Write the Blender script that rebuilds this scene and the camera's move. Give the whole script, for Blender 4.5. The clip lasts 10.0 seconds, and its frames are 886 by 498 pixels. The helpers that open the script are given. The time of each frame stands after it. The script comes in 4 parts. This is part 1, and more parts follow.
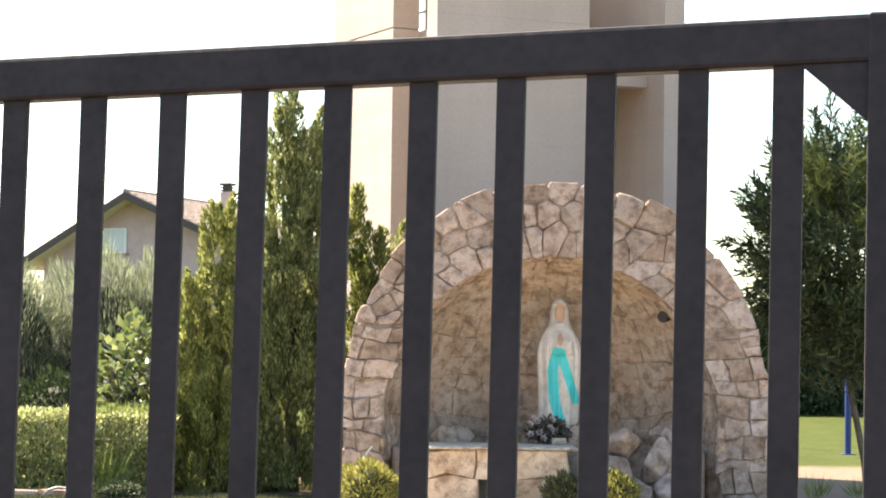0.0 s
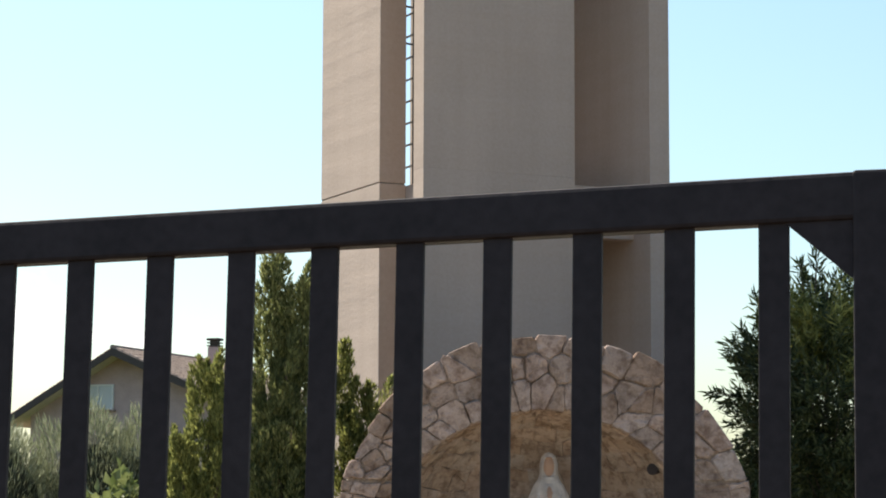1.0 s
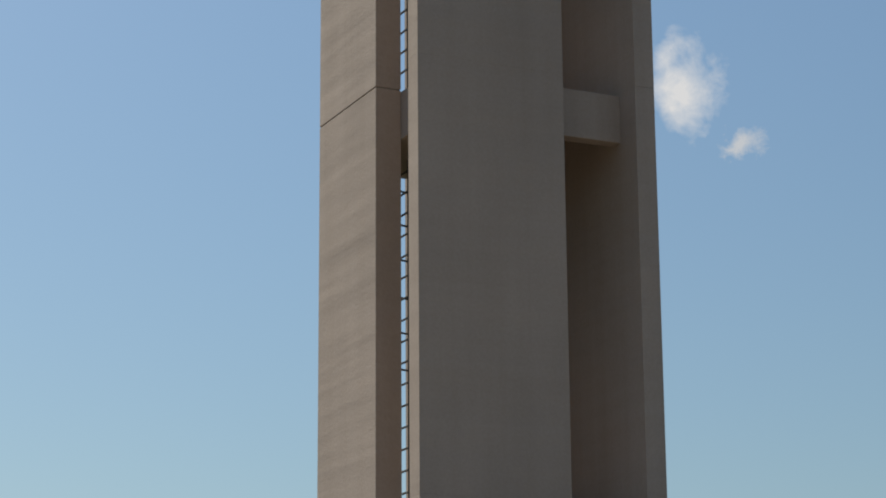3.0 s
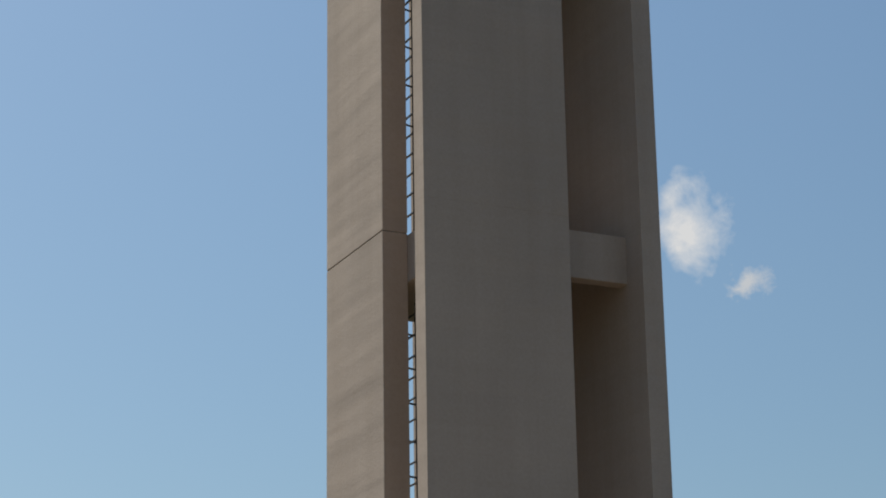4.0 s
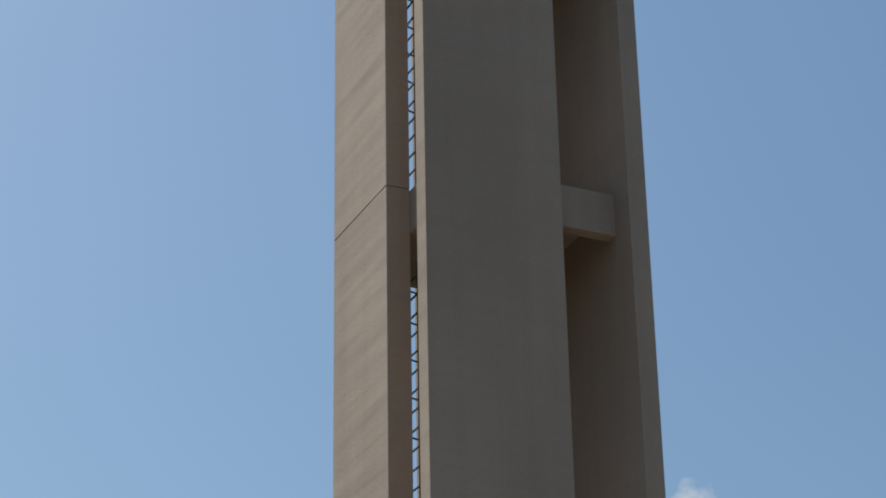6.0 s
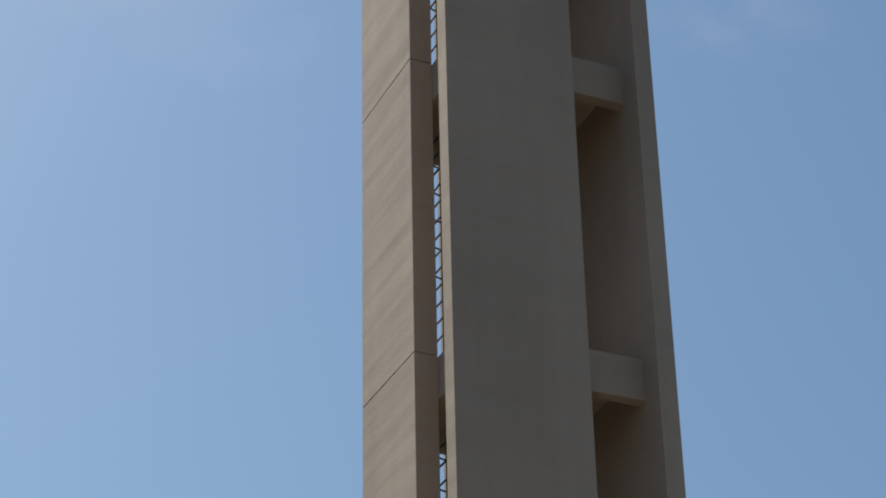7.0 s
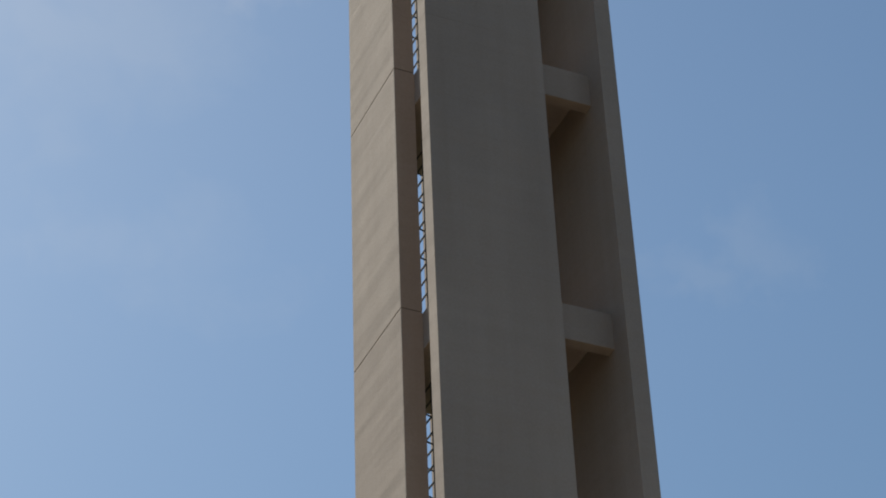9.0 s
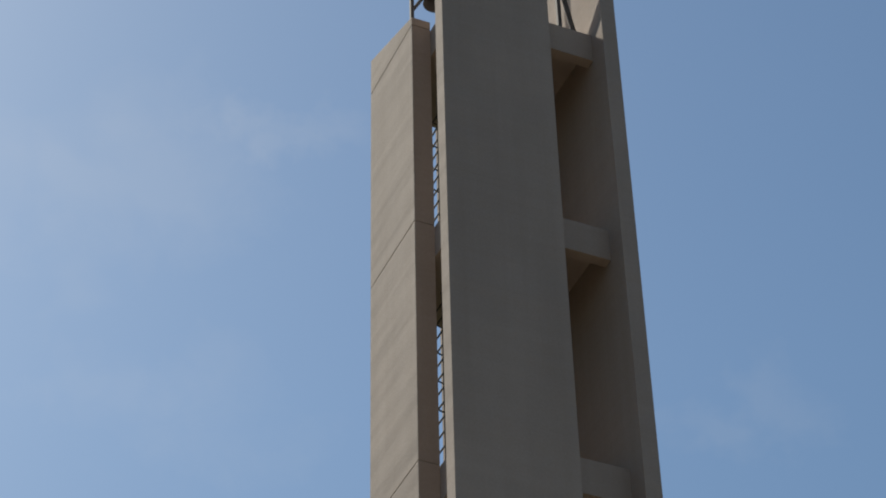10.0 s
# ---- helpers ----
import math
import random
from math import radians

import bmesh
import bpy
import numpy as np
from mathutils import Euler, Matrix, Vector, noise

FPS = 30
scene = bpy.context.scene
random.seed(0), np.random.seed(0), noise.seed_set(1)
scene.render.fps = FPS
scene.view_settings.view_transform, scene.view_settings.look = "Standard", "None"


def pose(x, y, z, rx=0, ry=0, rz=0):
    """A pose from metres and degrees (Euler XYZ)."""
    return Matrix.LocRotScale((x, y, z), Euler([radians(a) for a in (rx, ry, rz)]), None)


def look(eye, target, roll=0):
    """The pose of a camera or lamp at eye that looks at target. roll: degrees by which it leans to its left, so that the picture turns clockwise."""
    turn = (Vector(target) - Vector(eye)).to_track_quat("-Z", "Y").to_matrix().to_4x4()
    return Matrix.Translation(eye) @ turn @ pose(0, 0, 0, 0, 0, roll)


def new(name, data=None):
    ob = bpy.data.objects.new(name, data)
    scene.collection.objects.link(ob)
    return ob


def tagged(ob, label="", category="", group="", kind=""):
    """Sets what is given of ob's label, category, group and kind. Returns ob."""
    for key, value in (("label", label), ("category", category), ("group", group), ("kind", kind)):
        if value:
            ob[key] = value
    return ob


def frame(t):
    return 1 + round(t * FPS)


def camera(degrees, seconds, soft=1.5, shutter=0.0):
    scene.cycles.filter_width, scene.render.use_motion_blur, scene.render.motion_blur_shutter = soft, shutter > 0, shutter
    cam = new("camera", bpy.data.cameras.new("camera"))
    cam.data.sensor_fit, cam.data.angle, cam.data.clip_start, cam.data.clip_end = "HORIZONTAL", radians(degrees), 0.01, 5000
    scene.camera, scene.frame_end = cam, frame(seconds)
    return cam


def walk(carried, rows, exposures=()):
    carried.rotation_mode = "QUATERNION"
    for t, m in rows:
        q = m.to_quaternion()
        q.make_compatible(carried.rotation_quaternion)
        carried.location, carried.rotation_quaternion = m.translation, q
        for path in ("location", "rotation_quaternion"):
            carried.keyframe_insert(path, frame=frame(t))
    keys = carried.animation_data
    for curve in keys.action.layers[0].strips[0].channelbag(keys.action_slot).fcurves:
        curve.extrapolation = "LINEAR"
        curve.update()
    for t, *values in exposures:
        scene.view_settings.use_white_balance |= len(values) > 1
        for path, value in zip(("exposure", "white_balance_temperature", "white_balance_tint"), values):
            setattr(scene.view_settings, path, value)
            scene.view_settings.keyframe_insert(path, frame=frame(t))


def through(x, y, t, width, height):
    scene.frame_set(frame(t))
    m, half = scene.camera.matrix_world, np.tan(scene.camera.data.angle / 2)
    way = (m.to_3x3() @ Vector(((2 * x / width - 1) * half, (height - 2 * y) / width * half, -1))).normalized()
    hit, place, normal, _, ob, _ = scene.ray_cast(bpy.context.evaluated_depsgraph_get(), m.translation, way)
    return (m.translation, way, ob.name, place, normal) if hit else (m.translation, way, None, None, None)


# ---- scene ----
cam = camera(22.20, 10.0, soft=1.9)

# seconds, turn to the right, tilt, lean, height of the eye
PATH = [
    (0, 0.000, 2.651, 0.71, 1.6000),
    (0.5, 0.211, 4.642, 0.50, 1.6050),
    (1, 0.290, 6.531, 0.18, 1.6105),
    (1.5, 0.256, 8.194, 0.10, 1.6115),
    (2, 0.294, 9.848, 0.23, 1.6150),
    (2.5, 0.498, 12.071, -0.43, 1.6245),
    (3, 0.423, 14.743, -0.43, 1.6320),
    (3.2, 0.134, 15.730, -0.32, 1.6350),
    (4.3, 0.387, 19.627, -1.20, 1.6450),
    (4.5, 0.449, 20.782, -1.37, 1.6454),
    (5, 0.710, 23.550, -1.50, 1.6462),
    (5.2, 0.576, 24.426, -1.41, 1.6466),
    (6.3, 0.115, 27.365, -0.97, 1.6485),
    (6.5, 0.020, 28.439, -0.85, 1.6489),
    (7, -0.452, 30.487, -1.30, 1.6497),
    (7.5, -0.569, 32.112, -1.05, 1.6506),
    (8, -0.424, 33.269, -1.30, 1.6515),
    (8.5, 0.162, 34.945, -2.10, 1.6524),
    (9, 0.049, 36.760, -2.48, 1.6532),
    (9.5, -0.352, 38.819, -2.05, 1.6541),
    (10, -0.409, 40.635, -1.47, 1.6550),
]


def aim(turn, tilt, lean, high):
    a, b = radians(turn), radians(tilt)
    eye = Vector((0, 0, high))
    return look(eye, eye + Vector((math.sin(a) * math.cos(b), math.cos(a) * math.cos(b), math.sin(b))) * 10, lean)


EXPOSURES = [
    (0.0, 3.02, 7150, 13), (0.5, 2.36, 6800, 11), (1.0, 1.66, 6650, 10.5), (1.5, 1.34, 6750, 11), (2.0, 1.10, 6750, 10.5), (2.5, 0.76, 6600, 9.5),
    (3.2, 0.50, 6480, 8.5), (4.5, 0.52, 6450, 8), (6.5, 0.52, 6400, 7.5), (8.0, 0.51, 6400, 7.5), (10.0, 0.42, 6350, 7.5),
]
walk(cam, [(t, aim(*r)) for t, *r in PATH], EXPOSURES)

# ---- light ----
SUN_LEFT, SUN_HIGH = 46.0, 48.0
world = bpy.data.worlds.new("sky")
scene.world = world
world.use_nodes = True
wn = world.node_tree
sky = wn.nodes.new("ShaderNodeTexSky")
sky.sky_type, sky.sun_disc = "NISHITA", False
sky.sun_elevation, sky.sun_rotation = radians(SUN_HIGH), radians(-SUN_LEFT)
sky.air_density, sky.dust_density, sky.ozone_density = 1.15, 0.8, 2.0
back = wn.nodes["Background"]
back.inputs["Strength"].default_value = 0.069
tint = wn.nodes.new("ShaderNodeMix")
tint.data_type, tint.blend_type = "RGBA", "MULTIPLY"
tint.inputs[0].default_value, tint.inputs[7].default_value = 1.0, (0.925, 1.0, 0.995, 1)
wn.links.new(sky.outputs["Color"], tint.inputs[6])
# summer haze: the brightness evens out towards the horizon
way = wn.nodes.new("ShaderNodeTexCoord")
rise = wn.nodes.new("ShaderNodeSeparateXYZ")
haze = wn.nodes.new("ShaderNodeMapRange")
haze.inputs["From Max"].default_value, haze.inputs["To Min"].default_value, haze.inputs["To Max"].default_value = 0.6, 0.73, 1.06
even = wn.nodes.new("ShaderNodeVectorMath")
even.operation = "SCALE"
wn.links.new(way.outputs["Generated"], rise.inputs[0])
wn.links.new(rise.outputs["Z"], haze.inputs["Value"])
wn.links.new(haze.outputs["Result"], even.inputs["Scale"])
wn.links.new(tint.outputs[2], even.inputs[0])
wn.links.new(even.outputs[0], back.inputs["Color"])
lamp = bpy.data.lights.new("sun", "SUN")
lamp.energy, lamp.angle, lamp.color = 3.6, radians(0.53), (1.0, 0.92, 0.79)
sun = new("sun", lamp)
sun_dir = Vector((-math.sin(radians(SUN_LEFT)) * math.cos(radians(SUN_HIGH)), math.cos(radians(SUN_LEFT)) * math.cos(radians(SUN_HIGH)), math.sin(radians(SUN_HIGH))))
sun.matrix_world = look(sun_dir * 60, (0, 0, 0))


# ---- materials ----
class Mat:
    """A small builder of node materials."""

    def __init__(self, name, rough=0.8, metal=0.0, spec=0.5):
        self.m = bpy.data.materials.new(name)
        self.m.use_nodes = True
        self.t = self.m.node_tree
        self.b = self.t.nodes["Principled BSDF"]
        self.b.inputs["Roughness"].default_value = rough
        self.b.inputs["Metallic"].default_value = metal
        self.b.inputs["Specular IOR Level"].default_value = spec
        self.c = self.node("ShaderNodeTexCoord").outputs["Object"]

    def node(self, kind, **inputs):
        n = self.t.nodes.new(kind)
        for k, v in inputs.items():
            self.put(n.inputs[k], v)
        return n

    def put(self, socket, v):
        if isinstance(v, bpy.types.NodeSocket):
            self.t.links.new(v, socket)
        else:
            socket.default_value = v

    def stretch(self, s):
        return self.node("ShaderNodeMapping", Vector=self.c, Scale=s).outputs["Vector"]

    def noise(self, scale, detail=4.0, rough=0.55, s=None):
        n = self.node("ShaderNodeTexNoise", Scale=scale, Detail=detail, Roughness=rough, Vector=self.stretch(s) if s else self.c)
        return n.outputs["Fac"]

    def ramp(self, fac, stops):
        n = self.node("ShaderNodeValToRGB", Fac=fac)
        e = n.color_ramp.elements
        while len(e) < len(stops):
            e.new(0.5)
        for el, (p, c) in zip(e, stops):
            el.position, el.color = p, (*c, 1)
        return n.outputs["Color"]

    def mix(self, a, b, fac, how="MIX"):
        n = self.node("ShaderNodeMix")
        n.data_type, n.blend_type = "RGBA", how
        self.put(n.inputs[0], fac)
        self.put(n.inputs[6], a if isinstance(a, bpy.types.NodeSocket) else (*a, 1))
        self.put(n.inputs[7], b if isinstance(b, bpy.types.NodeSocket) else (*b, 1))
        return n.outputs[2]

    def vary(self, colour, amount, island=False):
        """Lighter and darker from piece to piece."""
        r = self.node("ShaderNodeNewGeometry").outputs["Random Per Island"] if island else self.node("ShaderNodeObjectInfo").outputs["Random"]
        g = self.node("ShaderNodeMapRange", **{"Value": r, "To Min": 1 - amount, "To Max": 1 + amount}).outputs["Result"]
        n = self.node("ShaderNodeVectorMath")
        n.operation = "SCALE"
        self.put(n.inputs["Scale"], g)
        self.put(n.inputs[0], colour)
        return n.outputs["Vector"]

    def done(self, colour, bump=None, strength=0.3, depth=0.01):
        self.put(self.b.inputs["Base Color"], colour if isinstance(colour, bpy.types.NodeSocket) else (*colour, 1))
        if bump is not None:
            n = self.node("ShaderNodeBump", Height=bump, Strength=strength, Distance=depth)
            self.put(self.b.inputs["Normal"], n.outputs["Normal"])
        return self.m


def concrete_material(name, light):
    m = Mat(name, 0.9, spec=0.2)
    big = m.noise(0.35, 3.0, 0.6, (1, 1, 0.5))
    streak = m.noise(1.6, 5.0, 0.6, (2.2, 2.2, 0.07))
    fine = m.noise(22.0, 6.0, 0.6)
    board = m.noise(1.0, 2.0, 0.5, (0.25, 0.25, 6.0))
    c = m.ramp(big, [(0.3, tuple(0.80 * x for x in light)), (0.75, light)])
    c = m.mix(c, m.ramp(streak, [(0.3, (0.75, 0.72, 0.67)), (0.62, (1, 1, 1))]), 0.22, "MULTIPLY")
    c = m.mix(c, m.ramp(fine, [(0.3, (0.86, 0.85, 0.83)), (0.7, (1, 1, 1))]), 0.6, "MULTIPLY")
    c = m.mix(c, m.ramp(board, [(0.35, (0.9, 0.89, 0.87)), (0.65, (1, 1, 1))]), 0.25, "MULTIPLY")
    wave = m.noise(1.0, 2.0, 0.45, (0.22, 0.22, 1.7))
    h = m.mix(m.mix(fine, board, 0.3), wave, 0.8)
    return m.done(c, h, 0.75, 0.05)


def leaf_material(name, low, high, rough=0.5, through=0.3):
    m = Mat(name, rough, spec=0.35)
    r = m.node("ShaderNodeNewGeometry").outputs["Random Per Island"]
    c = m.ramp(r, [(0.0, low), (0.6, tuple((a + b) / 2 for a, b in zip(low, high))), (1.0, high)])
    c = m.mix(c, m.ramp(m.noise(4.5, 3.0), [(0.36, (0.42, 0.46, 0.36)), (0.62, (1, 1, 1))]), 0.7, "MULTIPLY")
    m.done(c)
    t = m.node("ShaderNodeBsdfTranslucent", Color=c)
    s = m.node("ShaderNodeMixShader", Fac=through)
    m.t.links.new(m.b.outputs[0], s.inputs[1])
    m.t.links.new(t.outputs[0], s.inputs[2])
    m.t.links.new(s.outputs[0], m.t.nodes["Material Output"].inputs["Surface"])
    return m.m


def stone_material(name, low, high, amount=0.16):
    m = Mat(name, 0.92, spec=0.2)
    a, b, f = m.noise(3.2, 4.0), m.noise(9.0, 5.0, 0.65), m.noise(45.0, 5.0, 0.7)
    c = m.ramp(a, [(0.3, low), (0.7, high)])
    c = m.mix(c, m.ramp(b, [(0.36, (0.46, 0.40, 0.36)), (0.55, (1, 1, 1))]), 0.85, "MULTIPLY")
    c = m.mix(c, m.ramp(f, [(0.3, (0.8, 0.78, 0.76)), (0.6, (1, 1, 1))]), 0.7, "MULTIPLY")
    hue = m.node("ShaderNodeObjectInfo").outputs["Random"]
    c = m.mix(c, m.ramp(hue, [(0.0, (1.0, 0.90, 0.80)), (0.5, (1.0, 1.0, 1.0)), (0.8, (1.0, 0.93, 0.90)), (1.0, (0.90, 0.95, 1.0))]), 0.9 if amount else 0.0, "MULTIPLY")
    c = m.vary(c, amount)
    return m.done(c, m.mix(b, f, 0.45), 1.0, 0.05)


def plain_material(name, colour, rough=0.7, metal=0.0, spec=0.4, grain=20.0, depth=0.15):
    m = Mat(name, rough, metal, spec)
    n = m.noise(grain, 4.0)
    big = m.noise(grain / 9, 3.0)
    c = m.mix(colour, m.ramp(n, [(0.3, (1 - depth,) * 3), (0.7, (1, 1, 1))]), 1.0, "MULTIPLY")
    c = m.mix(c, m.ramp(big, [(0.3, (1 - depth,) * 3), (0.7, (1, 1, 1))]), 1.0, "MULTIPLY")
    return m.done(c, n, 0.15, 0.004)


CONCRETE = concrete_material("concrete", (0.435, 0.358, 0.306))
JOINT = plain_material("joint", (0.22, 0.20, 0.18), 0.9)
BLACK_PAINT = plain_material("black_paint", (0.0430, 0.0330, 0.0328), 0.62, 0.0, 0.16, 60.0, 0.3)
STEEL = plain_material("dark_steel", (0.10, 0.098, 0.10), 0.75, 0.0, 0.2)
STONE = stone_material("limestone", (0.271, 0.205, 0.172), (0.450, 0.354, 0.307), 0.22)
STONE_WARM = stone_material("warm_stone", (0.354, 0.260, 0.198), (0.489, 0.385, 0.312), 0.1)
MORTAR = stone_material("mortar", (0.17, 0.12, 0.09), (0.40, 0.31, 0.25), 0.0)
PLASTER = plain_material("house_plaster", (0.52, 0.375, 0.345), 0.9)
WOOD_DARK = plain_material("dark_wood", (0.07, 0.05, 0.04), 0.6)
TILE = stone_material("roof_tile", (0.27, 0.205, 0.165), (0.38, 0.31, 0.26), 0.2)
SOFFIT = plain_material("pale_wood", (0.70, 0.62, 0.52), 0.7)


# ---- building helpers ----
def link_mesh(name, bm, material, parent=None, smooth=False):
    me = bpy.data.meshes.new(name)
    bm.to_mesh(me)
    bm.free()
    me.materials.append(material)
    if smooth:
        me.polygons.foreach_set("use_smooth", [True] * len(me.polygons))
    ob = new(name, me)
    ob.parent = parent
    return ob


def part(name, bm, material, parent, label="", smooth=False):
    ob = link_mesh(name, bm, material, parent, smooth)
    return tagged(ob, label)


def raw_mesh(name, verts, faces, material, parent=None, smooth=False):
    me = bpy.data.meshes.new(name)
    me.from_pydata([tuple(v) for v in verts], [], faces)
    me.materials.append(material)
    if smooth:
        me.polygons.foreach_set("use_smooth", [True] * len(me.polygons))
    ob = new(name, me)
    ob.parent = parent
    return ob


def base(name, m, label, category, group="", kind=""):
    ob = new(name)
    ob.empty_display_size = 0.2
    ob.matrix_world = m
    return tagged(ob, label, category, group, kind)


def box(bm, x0, x1, y0, y1, z0, z1, bevel=0.0):
    r = bmesh.ops.create_cube(bm, size=1, matrix=Matrix.Translation(((x0 + x1) / 2, (y0 + y1) / 2, (z0 + z1) / 2)) @ Matrix.Diagonal((x1 - x0, y1 - y0, z1 - z0, 1)))
    if bevel:
        es = list({e for v in r["verts"] for e in v.link_edges})
        bmesh.ops.bevel(bm, geom=es, offset=bevel, segments=2, affect="EDGES", profile=0.5)
    return bm


def a_box(x0, x1, y0, y1, z0, z1, bevel=0.0):
    return box(bmesh.new(), x0, x1, y0, y1, z0, z1, bevel)


def rod(bm, a, b, r0, r1=None, sides=8):
    a, b = Vector(a), Vector(b)
    d = b - a
    m = Matrix.Translation((a + b) / 2) @ d.to_track_quat("Z", "Y").to_matrix().to_4x4()
    bmesh.ops.create_cone(bm, cap_ends=True, segments=sides, radius1=r0, radius2=r0 if r1 is None else r1, depth=d.length, matrix=m)
    return bm


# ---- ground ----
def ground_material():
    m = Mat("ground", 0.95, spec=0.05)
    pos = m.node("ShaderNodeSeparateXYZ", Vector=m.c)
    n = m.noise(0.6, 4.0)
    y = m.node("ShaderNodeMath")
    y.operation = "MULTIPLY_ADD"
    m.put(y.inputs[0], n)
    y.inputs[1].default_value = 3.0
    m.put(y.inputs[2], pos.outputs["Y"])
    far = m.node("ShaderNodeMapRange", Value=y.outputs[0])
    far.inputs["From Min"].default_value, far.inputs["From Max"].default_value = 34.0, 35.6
    # round area out of view where the ground is made pale to bounce light
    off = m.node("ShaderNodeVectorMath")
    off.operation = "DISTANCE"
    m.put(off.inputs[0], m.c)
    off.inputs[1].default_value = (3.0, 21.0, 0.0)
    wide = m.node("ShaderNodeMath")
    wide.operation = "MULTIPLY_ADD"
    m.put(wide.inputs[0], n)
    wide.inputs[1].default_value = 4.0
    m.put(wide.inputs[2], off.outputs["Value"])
    bounce_zone = m.node("ShaderNodeMapRange", Value=wide.outputs[0])
    bounce_zone.inputs["From Min"].default_value, bounce_zone.inputs["From Max"].default_value = 15.0, 17.0
    # pale unseen ground, added to throw light up onto the tower and grotto
    bounce_dirt = m.ramp(m.noise(5.0, 6.0, 0.7), [(0.3, (0.36, 0.315, 0.235)), (0.7, (0.53, 0.475, 0.37))])
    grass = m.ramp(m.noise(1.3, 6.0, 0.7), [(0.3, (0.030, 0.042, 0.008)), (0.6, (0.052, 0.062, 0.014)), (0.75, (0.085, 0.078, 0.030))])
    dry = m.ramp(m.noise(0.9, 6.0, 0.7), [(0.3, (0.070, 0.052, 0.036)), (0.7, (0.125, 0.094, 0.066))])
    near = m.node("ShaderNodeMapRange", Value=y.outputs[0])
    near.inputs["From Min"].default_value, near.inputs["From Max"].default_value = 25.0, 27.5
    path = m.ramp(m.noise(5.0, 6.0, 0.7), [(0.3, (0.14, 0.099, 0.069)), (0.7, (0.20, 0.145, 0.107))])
    c = m.mix(m.mix(bounce_dirt, path, near.outputs["Result"]), dry, bounce_zone.outputs["Result"])
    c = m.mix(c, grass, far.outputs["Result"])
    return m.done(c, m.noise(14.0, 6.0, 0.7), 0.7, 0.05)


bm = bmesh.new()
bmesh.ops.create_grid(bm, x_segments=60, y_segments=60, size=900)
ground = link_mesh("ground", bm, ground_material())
tagged(ground, "flat ground with earth path, dry earth, mown green grass and an unseen pale area added for bounce light", "ground", kind="structure")


# ---- bell tower: four upright slabs set like the sails of a windmill ----
TOWER = pose(0, 0, 0, 0, 0, 25)
U0, U1, V0, V1, TH = 12.04, 15.645, 25.96, 29.55, 0.31
LEVELS = [5.94, 11.88, 17.54, 22.91, 28.09, 33.08]
TOP = 33.29


def slab(parent, u0, u1, v0, v1, top, rise=0.0, gap=0.0008, edge=0.002):
    """One wall of stacked concrete panels with narrow joints; rise: how much higher its far end is."""
    s = new("wall_slab")
    s.parent = parent
    cuts = [0.0] + [z for z in LEVELS if z < top - 0.15] + [top]
    link_mesh("joint_filler", a_box(u0 + 0.014, u1 - 0.014, v0 + 0.014, v1 - 0.014, 0, top - 0.03), JOINT, s)
    for z0, z1 in zip(cuts, cuts[1:]):
        bm = a_box(u0, u1, v0, v1, z0 + (gap if z0 else 0), z1 - gap if z1 < top else z1, edge)
        if z1 == top and rise:
            for v in bm.verts:
                if v.co.z > top - 0.1:
                    v.co.z += rise * (v.co.y - v0) / (v1 - v0)
        link_mesh("concrete_panel", bm, CONCRETE, s)
    return s


def build_tower():
    t = base("bell_tower", TOWER, "tall grey concrete bell tower of four upright slabs with floors between", "tower")
    high = TOP + 4.2
    slab(t, U0, U0 + 0.385, V1 - 2.07, V1, TOP, 0.73, 0.008, 0.008)
    slab(t, 11.985, 14.19, V0, V0 + TH, high)
    slab(t, U1 - TH, U1, V0, V0 + 2.45, high)
    slab(t, U1 - 2.22, U1, V1 - TH, V1, TOP)
    for z in LEVELS:
        part("floor_slab", a_box(U0 + 0.385, 13.95, V0 + 0.44, V1 - TH + 0.01, z - 0.72, z - 0.02, 0.012), CONCRETE, t)
        part("floor_slab", a_box(13.952, U1 - TH + 0.01, V0 + 0.66, V1 - TH + 0.01, z - 0.20, z - 0.024), CONCRETE, t)
        part("edge_beam", a_box(13.952, U1 - TH + 0.01, V0 + 0.44, V0 + 0.665, z - 0.72, z - 0.02, 0.012), CONCRETE, t)
        part("beam", a_box(U0 + 0.37, 12.9, V0 + TH - 0.01, V0 + 0.45, z - 0.70, z - 0.03), CONCRETE, t)
    return t


build_tower()


def build_ladder():
    spaced = random.Random(4)
    lad = base("ladder", TOWER, "dark steel ladder with hooped safety cage inside the concrete tower", "ladder")
    u, va, vb = 12.925, 28.345, 28.815
    for v in (va, vb):
        part("rail", rod(bmesh.new(), (u, v, 4.5), (u, v, TOP - 1), 0.015), STEEL, lad)
    rung = rod(bmesh.new(), (0, va, 0), (0, vb, 0), 0.017, sides=6)
    first = part("rung", rung, STEEL, lad)
    first.location = (u, 0, 4.8)
    for i in range(1, 88):
        o = new("rung", first.data)
        o.parent, o.location = lad, (u, 0, 4.8 + i * 0.31)
    for z0, z1 in zip(LEVELS, LEVELS[1:]):
        z = z0 + 2.25
        while z < z1 - 0.75:
            bm = bmesh.new()
            arc = [math.pi * k / 12 for k in range(13)]
            pts = [(u + 0.66 * math.sin(a), (va + vb) / 2 - (0.235 + 0.34 * math.sin(a)) * math.cos(a), z) for a in arc]
            for p, q in zip(pts, pts[1:]):
                rod(bm, p, q, 0.016, sides=5)
            part("hoop", bm, STEEL, lad)
            z += spaced.uniform(0.50, 0.66)
    return lad


build_ladder()


